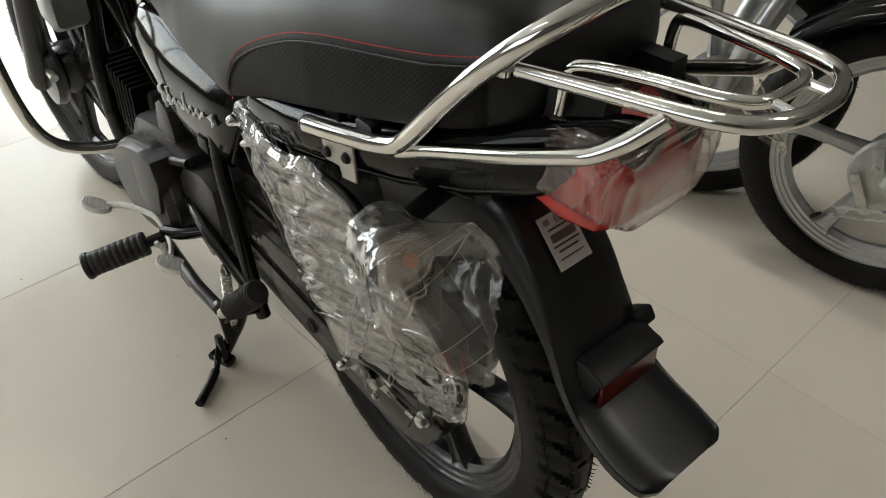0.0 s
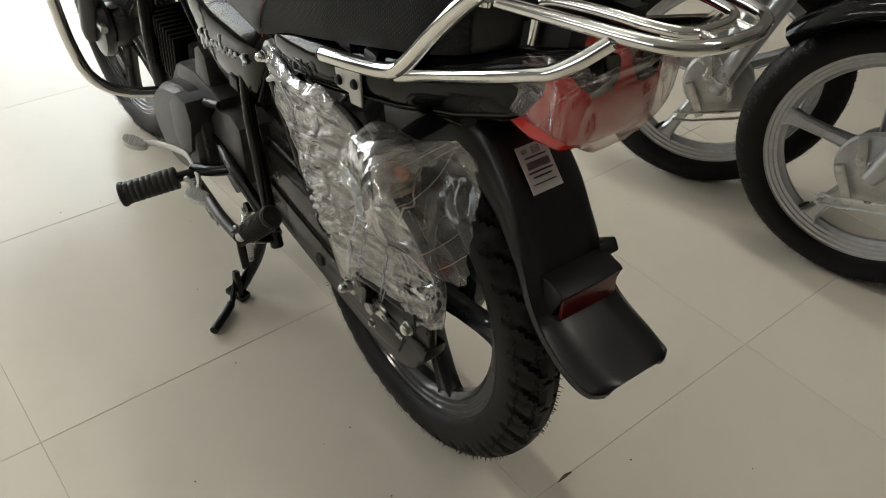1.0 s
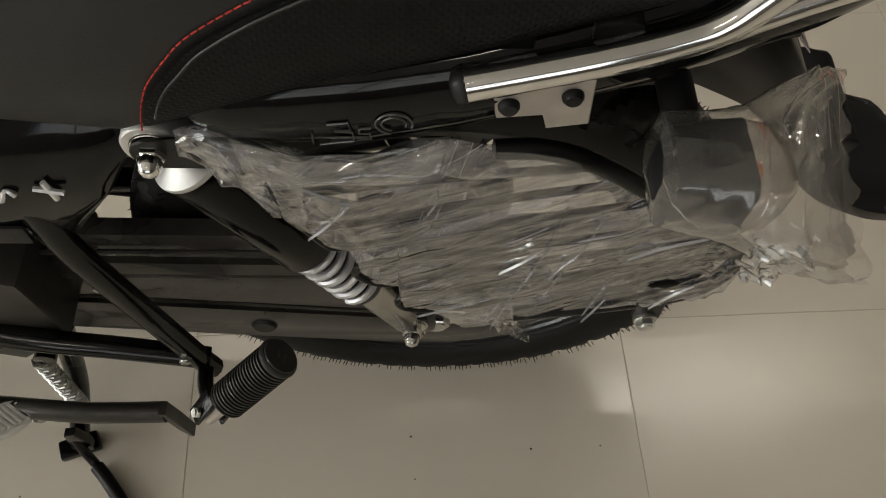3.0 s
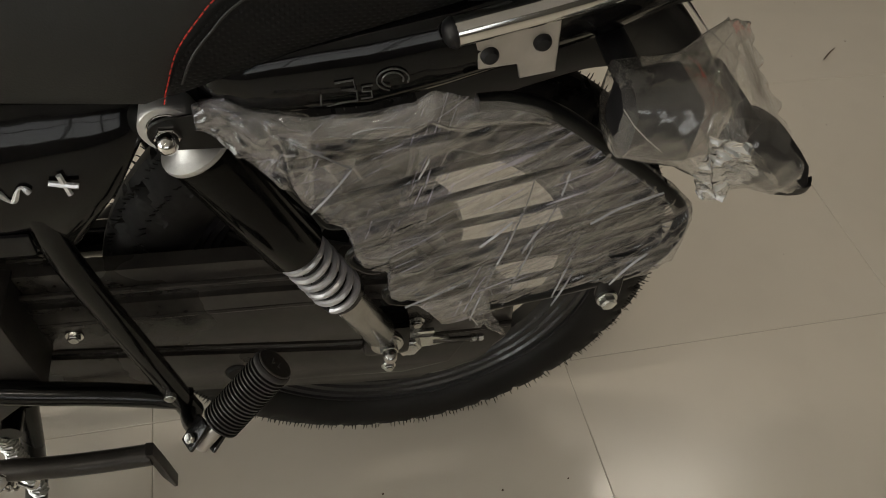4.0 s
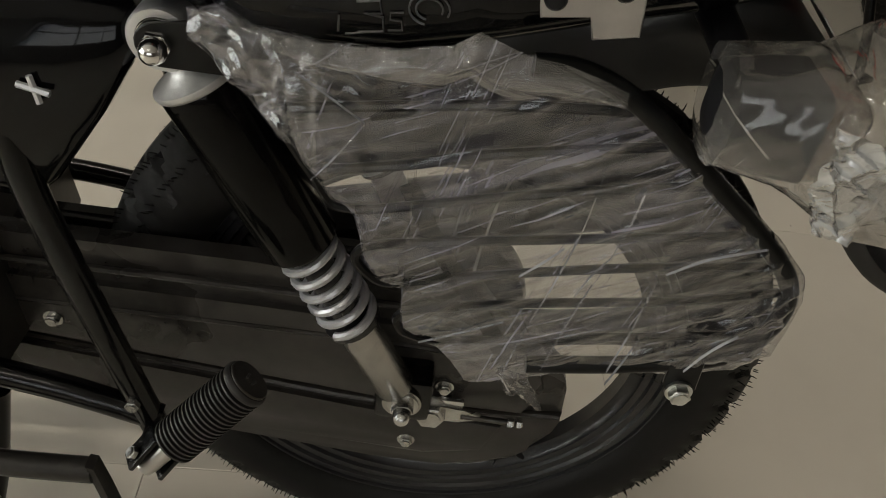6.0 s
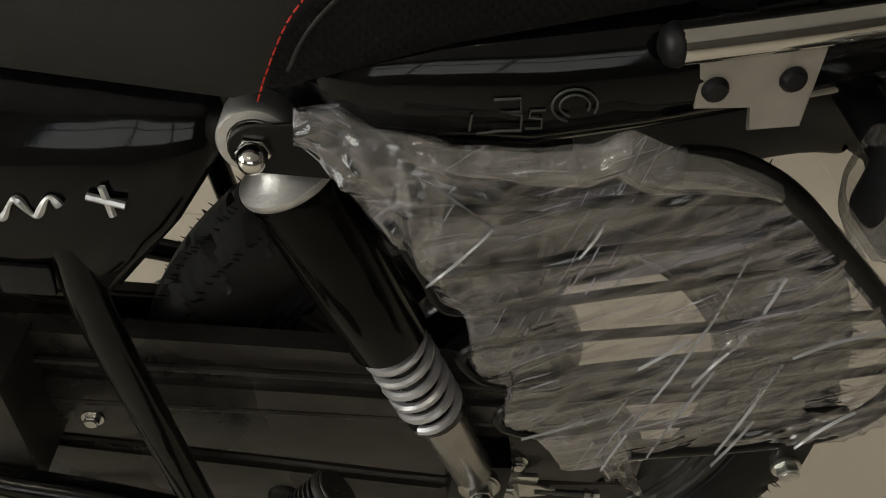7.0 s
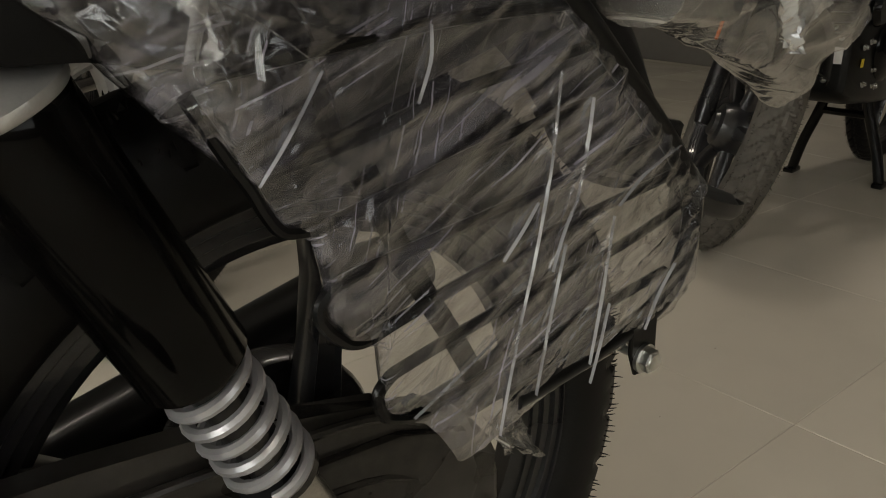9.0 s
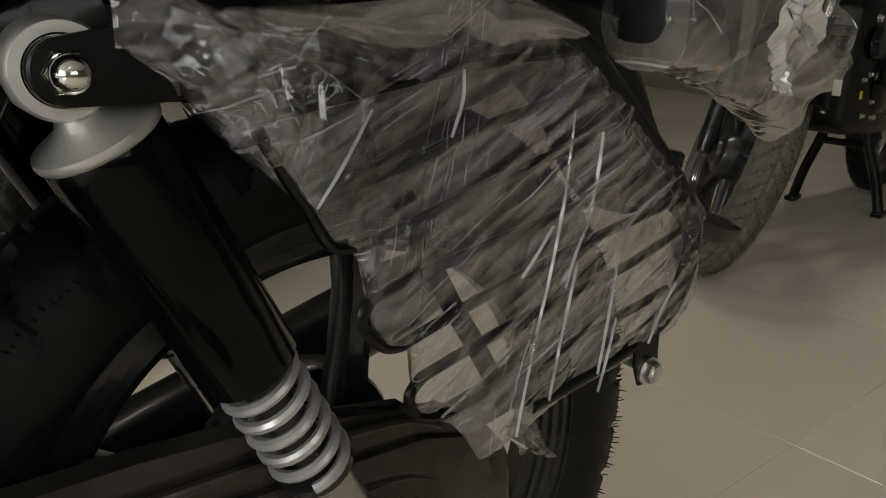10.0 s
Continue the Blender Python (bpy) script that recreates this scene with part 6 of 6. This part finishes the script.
    if brake:
        secs = [[(x, p, q) for p, q in rounded(0, z, w, h, 0.04)] for x, z, w, h in ((-0.38, 0.46, 0.08, 0.08), (-0.50, 0.45, 0.11, 0.12), (-0.72, 0.42, 0.13, 0.11), (-0.85, 0.40, 0.10, 0.08))]
    else:
        secs = [[(x, p, q) for p, q in rounded(0, z, w, h, 0.03)] for x, z, w, h in ((-0.375, 0.50, 0.13, 0.15), (-0.385, 0.50, 0.145, 0.165), (-0.43, 0.50, 0.155, 0.185), (-0.60, 0.49, 0.165, 0.19), (-0.76, 0.46, 0.16, 0.17), (-0.86, 0.44, 0.13, 0.14))]
    en = part("engine", loft(bmesh.new(), secs), satin_black, root, "black engine")
    for s in (1, -1):
        part("stand_pad", box(bmesh.new(), (0.07, 0.034, 0.016), pose(-0.88, s * 0.140, 0.009, 0, 0, 0), 0.005), frame_black, root)
        part("centre_stand_leg", pipe([(-0.86, s * 0.055, 0.30), (-0.862, s * 0.075, 0.225), (-0.87, s * 0.115, 0.11), (-0.875, s * 0.138, 0.012)], 0.0125 if brake else 0.0165, 12), frame_black, root)
    part("stand_bar", pipe([(-0.862, -0.08, 0.222), (-0.862, 0.08, 0.222)], 0.012, 10, 1), frame_black, root)
    if not brake:
        rs = random.Random(3)
        bolt = None
        for k in range(44):
            if k % 2:
                m = along((-0.374, rs.uniform(-0.11, 0.12), rs.uniform(0.37, 0.63)), (0, 0.0, 0.5))
            else:
                xx = rs.uniform(-0.78, -0.42)
                m = along((xx, 0.160, rs.uniform(0.34, 0.63)), (xx, 1.0, 0.5))
            if bolt is None:
                bolt = ob = part("engine_bolt", nut(bmesh.new(), Matrix.Identity(4), 0.006, 0.010, washer=0.0085), zinc, en)
            else:
                ob = new("engine_bolt", bolt.data)
                ob.parent = en
            ob.matrix_basis = m
        # side lids and cast ribs
        for x, z, r in ((-0.60, 0.45, 0.085), (-0.72, 0.52, 0.055), (-0.48, 0.56, 0.045)):
            part("engine_lid", lathe(bmesh.new(), [(0, 0.018), (r * 0.8, 0.016), (r, 0.006), (r * 1.04, 0)], 28, along((x, 0.163, z), (x, 1, z))), gloss_black, en)
        for k in range(5):
            part("cooling_fin", box(bmesh.new(), (0.06, 0.27, 0.006), pose(-0.37, 0, 0.50 + 0.026 * k), 0.002, 1), satin_black, en)
        part("sticker", box(bmesh.new(), (0.002, 0.022, 0.042), pose(-0.3725, 0.118, 0.446), 0.0004), paper, en, "small white sticker")
        part("sticker", box(bmesh.new(), (0.020, 0.002, 0.022), pose(-0.440, 0.1585, 0.425), 0.0004), yellow_sticker, en, "small yellow sticker")
    part("down_tube", pipe([(-0.27, 0, 0.80), (-0.36, 0, 0.5), (-0.42, 0, 0.32)], 0.019, 12), frame_black, root)
    bm = bmesh.new()
    secs = [[(x, p, q) for p, q in rounded(0, z, w, h, 0.05)] for x, z, w, h in ((-0.24, 0.86, 0.09, 0.07), (-0.34, 0.86, 0.13, 0.10), (-0.60, 0.84, 0.13, 0.10), (-0.72, 0.80, 0.09, 0.06), (-0.80, 0.80, 0.11, 0.05), (-1.3, 0.84, 0.12, 0.06), (-1.52, 0.86, 0.07, 0.04))]
    part("tank_and_seat", loft(bm, secs), gloss_black, root, smooth=60)
    part("side_cover", slab(bmesh.new(), [(-0.66, 0.70), (-0.80, 0.56), (-0.95, 0.55), (-1.05, 0.70)], -0.13, 0.13, 0.02, 3), gloss_black, root)
    wheel("rear_wheel", root, Matrix.Translation((-1.236, 0, 0.312)), 0.305, 0.037, 0.234, alloy_black, "rib", label="black cast rear wheel")
    part("swing_arm", pipe([(-0.85, 0.09, 0.34), (-1.236, 0.09, 0.312)], 0.02, 10, 1), frame_black, root)
    return root


neighbour(-0.239, -0.988, -12.2, 28, alloy_silver, "rib", "motorcycle with silver cast wheels parked beyond")
neighbour(0.199, -1.025, -23.3, 58, alloy_silver, "rib", "motorcycle with silver cast wheels parked beyond")
neighbour(-1.5185, -0.5803, 41, 5, alloy_black, "rib", "black motorcycle on its centre stand parked behind", brake=False, rake=26.4)


# ---- floor litter ----
bm = bmesh.new()
sweep(bm, [(-0.262, -0.100, 0.0012), (-0.261, -0.085, 0.0022), (-0.263, -0.066, 0.0012)], [0.0012, 0.0034, 0.0010], 6, flat=0.3)
tagged(put("dry_leaf", bm, litter_brown), "thin dark dry leaf scrap lying on the tile joint", "litter")
bm = bmesh.new()
rnd = random.Random(11)
for k in range(90):
    x, y = rnd.uniform(-1.2, 1.2), rnd.uniform(-1.2, 1.0)
    s = rnd.uniform(0.0006, 0.0018)
    lathe(bm, [(s, 0), (s * 0.7, s * 0.6), (0, s * 0.7)], 5, pose(x, y, 0.0004, 0, 0, rnd.uniform(0, 360)) @ Matrix.Diagonal((1, rnd.uniform(0.4, 1.6), 1, 1)))
tagged(put("grit", bm, litter_brown, smooth=0), "scattered specks of grit on the tile floor", "grit", kind="stuff")

tagged(put("twig", pipe([(-1.107, -0.678, 0.0016), (-1.130, -0.697, 0.0022), (-1.156, -0.715, 0.0016)], 0.0014, 6), litter_brown), "short thin dark twig lying on the tile floor", "litter")

# ---- floor tiles, each its own piece ----
bm = box(bmesh.new(), (0.6048, 0.6048, 0.012), Matrix.Translation((0, 0, -0.006)), 0.0008, 1)
tile = part("tile", bm, tile_cream, floor, smooth=0)
first = tile
for i in range(-8, 9):
    for j in range(-8, 9):
        x, y = -0.261 + 0.30275 + 0.6055 * i, -0.008 + 0.30275 + 0.6055 * j
        if x - 0.29 < X0 or x + 0.29 > X1 or y - 0.30 < Y0 or y + 0.30 > Y1:
            continue
        if tile is None:
            ob = new("tile", first.data)
            ob.parent = floor
        else:
            ob, tile = tile, None
        ob.location = (x, y, 0)
